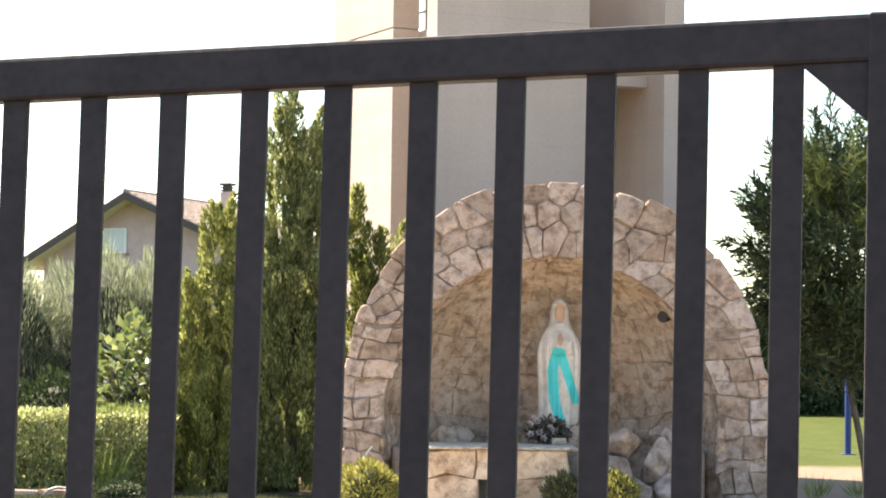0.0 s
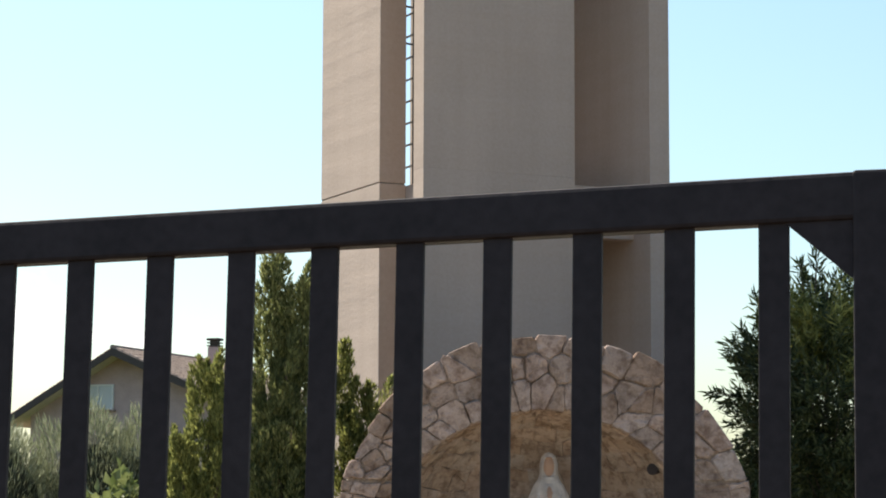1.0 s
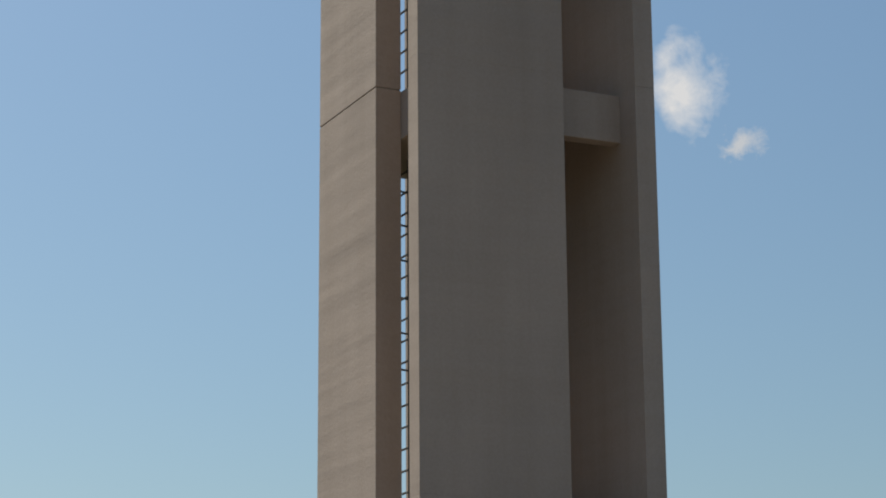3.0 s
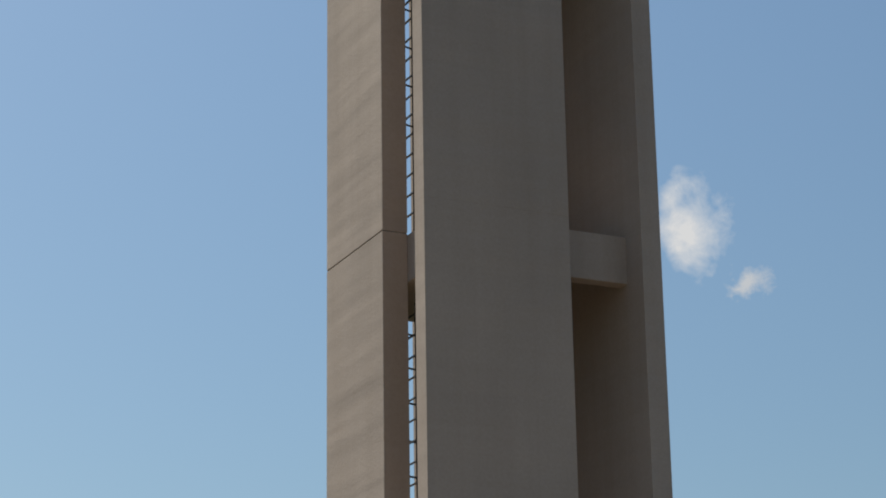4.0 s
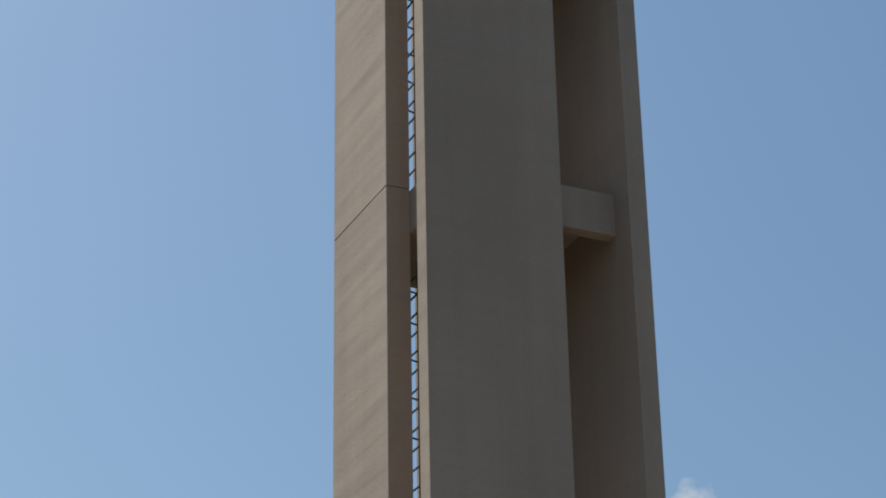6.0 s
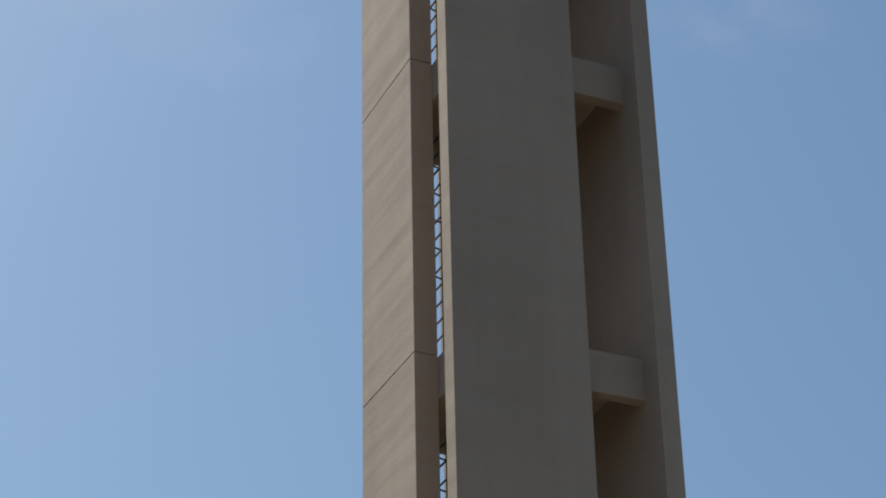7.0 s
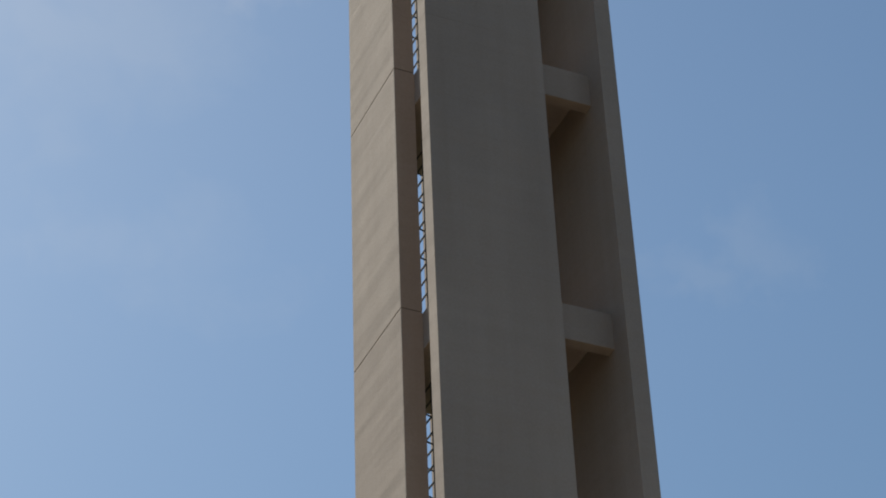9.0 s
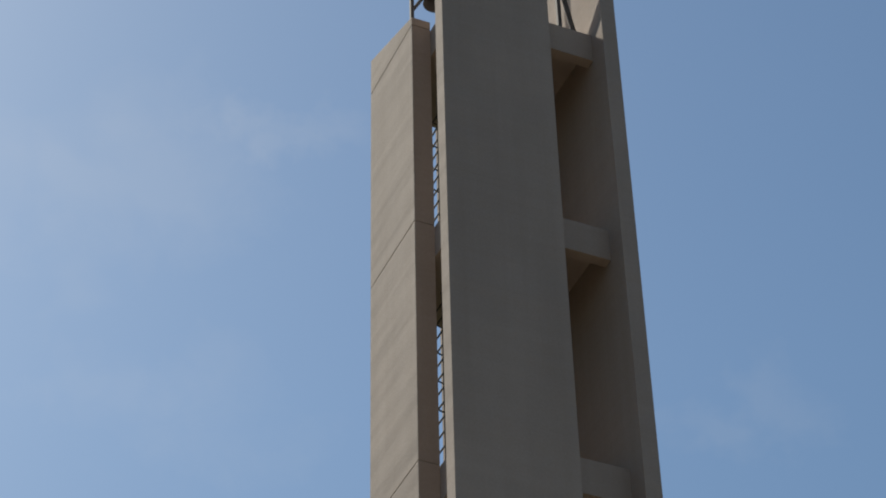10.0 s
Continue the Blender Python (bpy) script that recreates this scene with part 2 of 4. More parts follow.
def build_bell_frame():
    f = base("steelwork", TOWER, "dark steel posts and braces on top of the tower", "steelwork")
    z0, z1 = 33.06, 37.0
    part("post", a_box(12.07, 12.14, 27.58, 27.65, TOP + 0.02, z1, 0.004), STEEL, f)
    part("post", a_box(14.84, 14.92, 26.76, 26.84, z0, z1, 0.004), STEEL, f)
    part("post", a_box(14.62, 14.70, 28.96, 29.04, z0, z1, 0.004), STEEL, f)
    part("brace", rod(bmesh.new(), (15.26, 26.8, z0 + 0.02), (14.90, 26.8, z0 + 1.9), 0.055, sides=6), STEEL, f)
    part("brace", rod(bmesh.new(), (12.12, 27.62, TOP + 0.35), (12.75, 27.62, TOP + 1.6), 0.035, sides=6), STEEL, f)
    part("cross_beam", a_box(12.05, 14.92, 27.58, 27.68, 36.0, 36.14, 0.004), STEEL, f)
    return f


build_bell_frame()


def build_bell():
    b = base("bell", TOWER @ pose(12.62, 27.63, 34.05), "dark bronze bell hanging from the tower steelwork", "bell")
    prof = [(0.0, 0.60), (0.09, 0.59), (0.13, 0.50), (0.15, 0.30), (0.18, 0.14), (0.24, 0.02), (0.25, 0.0), (0.22, 0.0), (0.14, 0.28), (0.0, 0.5)]
    n = 24
    vs = [(x * math.cos(2 * math.pi * k / n), x * math.sin(2 * math.pi * k / n), z) for x, z in prof for k in range(n)]
    fs = [(i * n + k, i * n + (k + 1) % n, (i + 1) * n + (k + 1) % n, (i + 1) * n + k) for i in range(len(prof) - 1) for k in range(n)]
    raw_mesh("cup", vs, fs, STEEL, b, True)
    part("hanger", a_box(-0.03, 0.03, -0.03, 0.03, 0.58, 1.96, 0.004), STEEL, b)
    return b


build_bell()


# ---- gate of flat black bars ----
# the gate sags a little and leans away at the top
GATE = pose(-0.520, 3.2, 1.99, 0, 0, -18.24) @ pose(0, 0, 0, -1.7, 0.30, 0) @ pose(0, 0, -1.99)
PITCH, BAR, SLOPE = 0.1238, 0.0398, 0.0230


def sloped(bm):
    for v in bm.verts:
        v.co.z += SLOPE * v.co.x
    return bm


def build_gate():
    g = base("gate", GATE, "black painted steel gate of flat upright bars", "gate")
    for i in range(-4, 9):
        x = i * PITCH
        part("bar", a_box(x, x + BAR, 0.004, 0.014, 0.10, 1.962 + SLOPE * x, 0.002), BLACK_PAINT, g)
    part("top_rail", sloped(a_box(-4 * PITCH - 0.1, 1.50, -0.004, 0.036, 1.957, 2.019, 0.006)), BLACK_PAINT, g)
    part("bottom_rail", a_box(-4 * PITCH - 0.1, 1.52, -0.004, 0.036, 0.05, 0.11, 0.004), BLACK_PAINT, g)
    part("post", a_box(1.113, 1.235, -0.006, 0.10, 0.0, 2.046, 0.004), BLACK_PAINT, g)
    tri = [(1.020, 1.986), (1.118, 1.990), (1.118, 1.902)]
    verts = [(x, y, z) for y in (0.002, 0.030) for x, z in tri]
    o = raw_mesh("gusset", verts, [(0, 1, 2), (5, 4, 3), (0, 3, 4, 1), (1, 4, 5, 2), (2, 5, 3, 0)], BLACK_PAINT, g)
    tagged(o, "triangular welded corner plate")
    return g


build_gate()

# ---- grotto of rough stone ----
rng = random.Random(7)
GX, GY = 1.22, 24.0
R_OUT, Z_OUT = 2.29, 1.17
R_IN, Z_IN, DEEP, NX, FLAT = 1.80, 0.86, 1.30, 1.17, 1.55


def clip(poly, px, pz, nx, nz):
    """The part of a polygon behind the line through (px, pz) with the normal (nx, nz)."""
    out = []
    for (ax, az), (bx, bz) in zip(poly, poly[1:] + poly[:1]):
        da, db = (ax - px) * nx + (az - pz) * nz, (bx - px) * nx + (bz - pz) * nz
        if da <= 0:
            out.append((ax, az))
        if (da < 0) != (db < 0) and da != db:
            k = da / (da - db)
            out.append((ax + (bx - ax) * k, az + (bz - az) * k))
    return out


def quads(length, across, course, piece, cut=0.3):
    """Outlines of roughly squared stones in courses: (s, r) polygons over a strip length long and across wide."""
    res = []
    s = 0.0
    while s < length - 0.05:
        ds = min(rng.uniform(*course), length - s)
        if length - s - ds < course[0] * 0.6:
            ds = length - s
        r0, end = rng.uniform(-0.03, 0.03), across + rng.uniform(-0.04, 0.03)
        while r0 < end - 0.04:
            dr = rng.uniform(*piece)
            if end - r0 - dr < piece[0] * 0.7:
                dr = end - r0
            whole = rect(s, s + ds, r0, r0 + dr)
            if min(dr, ds) > 0.2 and rng.random() < cut:
                cs, cr, a = s + ds * rng.uniform(0.4, 0.6), r0 + dr * rng.uniform(0.4, 0.6), rng.uniform(-0.75, 0.75) + (0 if ds > dr else math.pi / 2)
                for w in (1, -1):
                    res.append(clip(whole, cs, cr, w * math.cos(a), w * math.sin(a)))
            else:
                res.append(whole)
            r0 += dr
        s += ds
    return res


def cells(length, across, size):
    """Outlines of irregular stones that fit one another like crazy paving over a strip."""
    seeds = []
    rows = max(1, round(across / size))
    for j in range(rows):
        s = rng.uniform(0.0, size)
        while s < length:
            seeds.append((s, (j + 0.5 + rng.uniform(-0.3, 0.3)) * across / rows))
            s += size * rng.choice((0.5, 0.7, 0.9, 1.2, 1.6, 2.0))
    res = []
    for i, (s, r) in enumerate(seeds):
        top = across + rng.uniform(-0.05, 0.04)
        p = [(max(s - 0.6, 0.0), -0.02), (min(s + 0.6, length), -0.02), (min(s + 0.6, length), top), (max(s - 0.6, 0.0), top)]
        for k, (a, b) in enumerate(seeds):
            if k != i and abs(a - s) < 1.2 and p:
                p = clip(p, (a + s) / 2, (b + r) / 2, a - s, b - r)
        if len(p) < 3:
            continue
        # worn corners and slightly uneven edges
        out = []
        for (ax, az), (bx, bz) in zip(p, p[1:] + p[:1]):
            d = math.hypot(bx - ax, bz - az)
            if d < 0.03:
                out.append(((ax + bx) / 2, (az + bz) / 2))
                continue
            k = min(0.3, 0.02 / d)
            w = rng.uniform(-0.012, 0.012)
            out += [(ax + (bx - ax) * k, az + (bz - az) * k), ((ax + bx) / 2 - (bz - az) / d * w, (az + bz) / 2 + (bx - ax) / d * w), (bx - (bx - ax) * k, bz - (bz - az) * k)]
        res.append(out)
    return res


def rect(s0, s1, r0, r1):
    """A stone's outline with corners shifted by one smooth field, so that neighbours still fit."""
    out = []
    for s, r in ((s0, r0), ((s0 + s1) / 2, r0), (s1, r0), (s1, (r0 + r1) / 2), (s1, r1), ((s0 + s1) / 2, r1), (s0, r1), (s0, (r0 + r1) / 2)):
        d = noise.noise_vector((s * 1.9, r * 1.9, 3.1)) * 0.09 + noise.noise_vector((s * 5.5, r * 5.5, 8.7)) * 0.05
        out.append((s + d.x + rng.uniform(-0.009, 0.009), r + d.y + rng.uniform(-0.009, 0.009)))
    return out


def inset(poly, d):
    cx, cz = sum(p[0] for p in poly) / len(poly), sum(p[1] for p in poly) / len(poly)
    out = []
    for x, z in poly:
        l = math.hypot(x - cx, z - cz)
        k = max(0.3, 1 - d / max(l, 1e-6))
        out.append((cx + (x - cx) * k, cz + (z - cz) * k))
    return out, (cx, cz)


def stone_mesh(poly, mapped, gap=0.011, proud=0.04, back=0.10, worn=(0.015, 0.04)):
    """A stone over an outline; mapped(a, b, out) places it on its wall."""
    outer, c = inset(poly, gap)
    inner, _ = inset(poly, gap + rng.uniform(*worn))
    n = len(outer)
    tilt = (rng.uniform(-0.06, 0.06), rng.uniform(-0.06, 0.06))
    rise = lambda p, k: proud * k + tilt[0] * (p[0] - c[0]) + tilt[1] * (p[1] - c[1]) + rng.uniform(-0.010, 0.010)
    vs = [mapped(*p, -back) for p in outer] + [mapped(*p, rise(p, 0.45)) for p in outer] + [mapped(*p, rise(p, 1.0)) for p in inner]
    vs.append(mapped(*c, proud * rng.uniform(0.9, 1.2)))
    fs = []
    for i in range(n):
        j = (i + 1) % n
        fs += [(i, j, n + j, n + i), (n + i, n + j, 2 * n + j, 2 * n + i), (2 * n + i, 2 * n + j, 3 * n)]
    return vs, fs


def add_stone(poly, mapped, material, parent, **kw):
    made = stone_mesh(poly, mapped, **kw)
    if made:
        o = raw_mesh("stone", *made, material, parent)
        bm = bmesh.new()
        bm.from_mesh(o.data)
        bmesh.ops.recalc_face_normals(bm, faces=bm.faces)
        bm.to_mesh(o.data)
        bm.free()


def apse(a, h, out):
    th = a / FLAT
    k = 1 - out / R_IN
    if h < Z_IN:
        return (NX - R_IN * k * math.cos(th), GY + 0.04 + DEEP * k * math.sin(th), h)
    el = min((h - Z_IN) / R_IN, 1.57)
    return (NX - R_IN * k * math.cos(th) * math.cos(el), GY + 0.04 + DEEP * k * math.sin(th) * math.cos(el), Z_IN + R_IN * k * math.sin(el))


def build_grotto():
    g = base("grotto", pose(0, 0, 0), "arched shrine grotto of rough pale limestone with a deep niche", "grotto")
    # the core behind the stones: front ring, outer vault, niche lining
    outer = [(GX - R_OUT + 0.06, 0.0)] + [(GX - (R_OUT - 0.07) * math.cos(a), Z_OUT + (R_OUT - 0.07) * math.sin(a)) for a in np.linspace(0, math.pi, 41)] + [(GX + R_OUT - 0.06, 0.0)]
    inner = [(NX - R_IN, 0.0)] + [(NX - R_IN * math.cos(a), Z_IN + R_IN * math.sin(a)) for a in np.linspace(0, math.pi, 41)] + [(NX + R_IN, 0.0)]
    n = len(outer)
    vs = [(x, GY + 0.018, z) for x, z in outer] + [(x, GY + 0.018, z) for x, z in inner] + [(x, GY + 1.55, z) for x, z in outer]
    fs = [(i, i + 1, n + i + 1, n + i) for i in range(n - 1)] + [(i, 2 * n + i, 2 * n + i + 1, i + 1) for i in range(n - 1)] + [tuple(range(2 * n, 3 * n))]
    tagged(raw_mesh("core", vs, fs, MORTAR, g), "dark recessed mortar")
    vs, fs = [], []
    hs = list(np.linspace(0, Z_IN, 8)) + list(np.linspace(Z_IN + 0.1, Z_IN + R_IN * 1.55, 16))
    ths = np.linspace(0, math.pi * FLAT, 45)
    for h in hs:
        vs += [apse(a, h, -0.02) for a in ths]
    w = len(ths)
    fs = [(r * w + i, r * w + i + 1, (r + 1) * w + i + 1, (r + 1) * w + i) for r in range(len(hs) - 1) for i in range(w - 1)]
    raw_mesh("niche_lining", vs, fs, MORTAR_WARM, g, smooth=True)
    # facing stones: two legs and the arch between them, thicker towards the crown
    spring = 1.9

    def leg(side):
        def place(s, q, out):
            z = min(max(0.0, s), spring + 0.08)
            a = NX + side * math.sqrt(R_IN ** 2 - max(0.0, z - Z_IN) ** 2)
            b = GX + side * math.sqrt(R_OUT ** 2 - max(0.0, z - Z_OUT) ** 2)
            return (a + (b - a) * q / 0.62, GY + 0.02 - out, z)
        return place

    a_in, a_out = math.asin((spring - Z_IN) / R_IN), math.asin((spring - Z_OUT) / R_OUT)

    def arch(s, q, out):
        f = min(max(s / 4.6, -0.02), 1.02)
        a, b = a_in + (math.pi - 2 * a_in) * f, a_out + (math.pi - 2 * a_out) * f
        k = q / 0.72
        x0, z0 = NX - R_IN * math.cos(a), Z_IN + R_IN * math.sin(a)
        x1, z1 = GX - R_OUT * math.cos(b), Z_OUT + R_OUT * math.sin(b)
        return (x0 + (x1 - x0) * k, GY + 0.02 - out, z0 + (z1 - z0) * k)

    for place, length, across, course in ((leg(-1), spring, 0.62, (0.12, 0.25)), (arch, 4.6, 0.72, (0.17, 0.38)), (leg(1), spring, 0.62, (0.12, 0.27))):
        for p in cells(length, across, 0.215) if place is arch else quads(length, across, course, (0.16, 0.40), 0.2):
            add_stone(p, place, STONE, g, gap=rng.choice((0.001, 0.003, 0.006, 0.012)), proud=rng.uniform(0.012, 0.05), back=rng.uniform(0.2, 0.4), worn=(0.006, 0.018))
    # niche stones
    for p in quads(3.0, FLAT * math.pi, (0.16, 0.28), (0.2, 0.5)):
        p = [(r_, min(s_ + 0.42, Z_IN + R_IN * 1.5)) for s_, r_ in p]
        add_stone(p, apse, STONE_WARM, g, gap=rng.uniform(0.001, 0.005), proud=rng.uniform(0.004, 0.03), back=0.04)
    return g


MORTAR_WARM = stone_material("warm_mortar", (0.353, 0.227, 0.153), (0.493, 0.335, 0.239), 0.0)
ALTAR_STONE = stone_material("ochre_stone", (0.526, 0.366, 0.247), (0.739, 0.562, 0.422), 0.12)
build_grotto()


def rock(name, at, size, material, label, category="rock", seed=0, turn=0.0):
    bm = bmesh.new()
    q = random.Random(seed * 17 + 3)
    for _ in range(26):
        v = Vector((q.gauss(0, 1), q.gauss(0, 1), q.gauss(0, 1))).normalized() * q.uniform(0.8, 1.12)
        bm.verts.new((v.x * size[0], v.y * size[1], v.z * size[2]))
    hull = bmesh.ops.convex_hull(bm, input=bm.verts)
    bmesh.ops.delete(bm, geom=[e for e in hull["geom_interior"] if isinstance(e, bmesh.types.BMVert)], context="VERTS")
    bmesh.ops.bevel(bm, geom=list(bm.edges), offset=0.012, segments=1, affect="EDGES")
    ob = link_mesh(name, bm, material, None, False)
    ob.matrix_world = pose(at[0], at[1], at[2], 0, turn, seed * 40)
    return tagged(ob, label, category, "rubble in the niche")


def build_altar():
    x0, x1, y0, y1, h = -0.13, 1.36, 23.25, 24.35, 0.62
    al = base("altar", pose(0, 0, 0), "low altar of ochre stone blocks under a thin pale slab", "altar")
    for xa, xb, za in ((x0 + 0.05, 0.40, 0.0), (0.402, 0.70, 0.40), (0.702, x1 - 0.05, 0.0)):
        part("core", a_box(xa, xb, y0 + 0.045, y1, za, h), MORTAR_WARM, al)
    part("back_panel", a_box(0.395, 0.705, y0 + 0.45, y0 + 0.50, 0.0, 0.40), JOINT, al, "grey panel deep in the opening")
    for p in quads(h - 0.01, x1 - x0, (0.20, 0.32), (0.26, 0.55), 0.1):
        p = [(x0 + r_, max(s_, 0.0)) for s_, r_ in p]
        mx, mz = sum(q[0] for q in p) / len(p), sum(q[1] for q in p) / len(p)
        if not (0.38 < mx < 0.72 and mz < 0.40):
            p = clip(clip(clip(p, x0, 0, -1, 0), x1, 0, 1, 0), 0, h, 0, 1)
            add_stone(p, lambda x, z, out: (x, y0 + 0.04 - out, z), ALTAR_STONE, al, gap=0.002, proud=0.04, back=0.03, worn=(0.006, 0.02))
    bm = bmesh.new()
    n = 30
    xs = [x0 - 0.05 + (x1 - x0 + 0.10) * i / n for i in range(n + 1)]
    rows = []
    for x in xs:
        q, w = rng.uniform(-0.012, 0.022), rng.uniform(-0.008, 0.006)
        rows.append([bm.verts.new(p) for p in ((x, y0 - 0.05 + q + 0.012, h + 0.002), (x, y0 - 0.05 + q, h + 0.016), (x, y0 - 0.032 + q, h + 0.03 + w), (x, y1, h + 0.03), (x, y1, h + 0.002))])
    for p, q in zip(rows, rows[1:]):
        for i in range(5):
            bm.faces.new((p[i], p[(i + 1) % 5], q[(i + 1) % 5], q[i]))
    bm.faces.new(rows[0][::-1])
    bm.faces.new(rows[-1])
    bmesh.ops.recalc_face_normals(bm, faces=bm.faces)
    part("slab", bm, SLAB_STONE, al, "thin rough-edged pale stone slab")
    return al


SLAB_STONE = stone_material("pale_slab", (0.44, 0.36, 0.28), (0.60, 0.52, 0.43), 0.05)
build_altar()
platform = link_mesh("plinth", a_box(-0.52, 2.85, 24.36, 25.0, 0.0, 0.60, 0.03), STONE_WARM)
tagged(platform, "raised stone floor inside the niche", "plinth")
rock("rock", (0.12, 24.62, 0.68), (0.30, 0.2, 0.19), STONE_WARM, "broad rounded rock against the niche wall", seed=1)
rock("rock", (1.93, 24.2, 0.66), (0.40, 0.25, 0.17), STONE_WARM, "broad flat grey rock beside the altar", seed=2, turn=10)
rock("rock", (2.30, 24.0, 0.46), (0.17, 0.2, 0.30), STONE, "upright rough grey boulder beside the altar", seed=3, turn=-25)
rock("rock", (1.78, 23.95, 0.36), (0.30, 0.25, 0.20), STONE, "rough grey boulder lying on others", seed=4)
rock("rock", (2.46, 24.05, 0.70), (0.10, 0.14, 0.17), STONE, "narrow rough grey stone standing up", seed=5, turn=15)
rock("rock", (2.33, 24.35, 0.74), (0.13, 0.12, 0.13), STONE_WARM, "small stone on the niche floor", seed=6)
rock("rock", (2.05, 23.85, 0.17), (0.30, 0.22, 0.19), STONE, "grey boulder half sunk in the ground", seed=7)
rock("rock", (2.42, 23.85, 0.16), (0.20, 0.2, 0.20), STONE, "blocky grey boulder on the ground", seed=8, turn=20)
rock("rock", (1.62, 23.8, 0.12), (0.2, 0.2, 0.15), STONE, "small grey boulder on the ground", seed=9)

SPOT = base("spotlight", pose(2.375, 24.32, 2.025, 0, 0, -25), "small round dark spotlight on the niche wall", "spotlight")
bm = rod(bmesh.new(), (0, 0.10, 0), (0, 0.0, 0), 0.055, 0.062, 20)
part("housing", bm, BLACK_PAINT, SPOT)
part("bracket", a_box(-0.012, 0.012, 0.08, 0.30, -0.02, 0.02), STEEL, SPOT)

# ---- statue, one plain figure ----
STATUE_WHITE = plain_material("painted_plaster", (0.62, 0.53, 0.46), 0.6, grain=12.0, depth=0.3)
STATUE_BLUE = plain_material("turquoise_paint", (0.03, 0.43, 0.42), 0.6, grain=12.0, depth=0.12)
STATUE_TAN = plain_material("tan_paint", (0.38, 0.22, 0.14), 0.6, grain=12.0, depth=0.12)


def build_statue():
    prof = [(0.0, 0.19, 0.16), (0.08, 0.205, 0.17), (0.35, 0.21, 0.17), (0.6, 0.225, 0.165), (0.75, 0.23, 0.16), (0.86, 0.21, 0.15), (0.96, 0.165, 0.13), (1.03, 0.115, 0.115), (1.09, 0.10, 0.105), (1.18, 0.10, 0.11), (1.25, 0.08, 0.09), (1.29, 0.045, 0.055), (1.305, 0.005, 0.005)]
    zs = np.linspace(0, 1.305, 190)
    rx = np.interp(zs, [p[0] for p in prof], [p[1] for p in prof])
    ry = np.interp(zs, [p[0] for p in prof], [p[2] for p in prof])
    n = 170
    vs = []
    for z, a, b in zip(zs, rx, ry):
        for k in range(n):
            t = 2 * math.pi * k / n
            fold = 1 + (0.05 * math.sin(11 * t + 2.0 * z) + 0.03 * math.sin(23 * t + 3 * z)) * min(1, max(0, (1.0 - z) * 3))
            x, y = a * math.cos(t) * fold, b * math.sin(t) * fold
            if y < 0 and 0.70 < z < 0.98:   # joined forearms
                y -= 0.07 * math.exp(-((x / 0.07) ** 2)) * math.sin(math.pi * (z - 0.70) / 0.28)
            if y < 0 and 1.05 < z < 1.24 and abs(x) < 0.062:   # the veil's opening
                y += 0.03
            if y < 0 and z < 0.86:   # the mantle's open edges
                y -= 0.035 * math.exp(-(((abs(x) - 0.15 + 0.03 * z) / 0.02) ** 2))
            if y < 0 and z < 0.72 and abs(x) < 0.14:
                y += 0.022
            vs.append((x, y, z))
    fs = [(r * n + k, r * n + (k + 1) % n, (r + 1) * n + (k + 1) % n, (r + 1) * n + k) for r in range(len(zs) - 1) for k in range(n)]
    fs.append(tuple(range(n))[::-1])
    ob = raw_mesh("statue", vs, fs, STATUE_WHITE, None, True)
    ob.data.materials.append(STATUE_BLUE)
    ob.data.materials.append(STATUE_TAN)
    for p in ob.data.polygons:
        c = p.center
        if c.y < 0:
            left = float(np.interp(c.z, [0.03, 0.26, 0.57, 0.8], [0.02, -0.055, -0.075, -0.02]))
            right = float(np.interp(c.z, [0.2, 0.5, 0.8], [0.20, 0.095, -0.005]))
            if 0.03 < c.z < 0.8 and abs(c.x - left) < 0.058 - 0.02 * max(0, c.z - 0.5) or 0.22 < c.z < 0.78 and abs(c.x - right) < 0.05:
                p.material_index = 1
            # tan face and hands; the head's oval also paints in the veil's shadow
            if (c.x / 0.056) ** 2 + ((c.z - 1.155) / 0.105) ** 2 < 1 or (c.x / 0.03) ** 2 + ((c.z - 0.88) / 0.07) ** 2 < 1:
                p.material_index = 2
    ob.matrix_world = pose(1.275, 24.55, 0.84, 0, 0, 0) @ Matrix.Diagonal((1, 1, 1.05, 1))
    return tagged(ob, "white painted standing statue with a turquoise sash in the niche", "statue")


build_statue()
tagged(link_mesh("stone_block", a_box(1.03, 1.52, 24.36, 24.76, 0.602, 0.838, 0.02), STONE_WARM), "rough stone block under the statue", "base")

# ---- foliage ----
nr = np.random.RandomState(11)


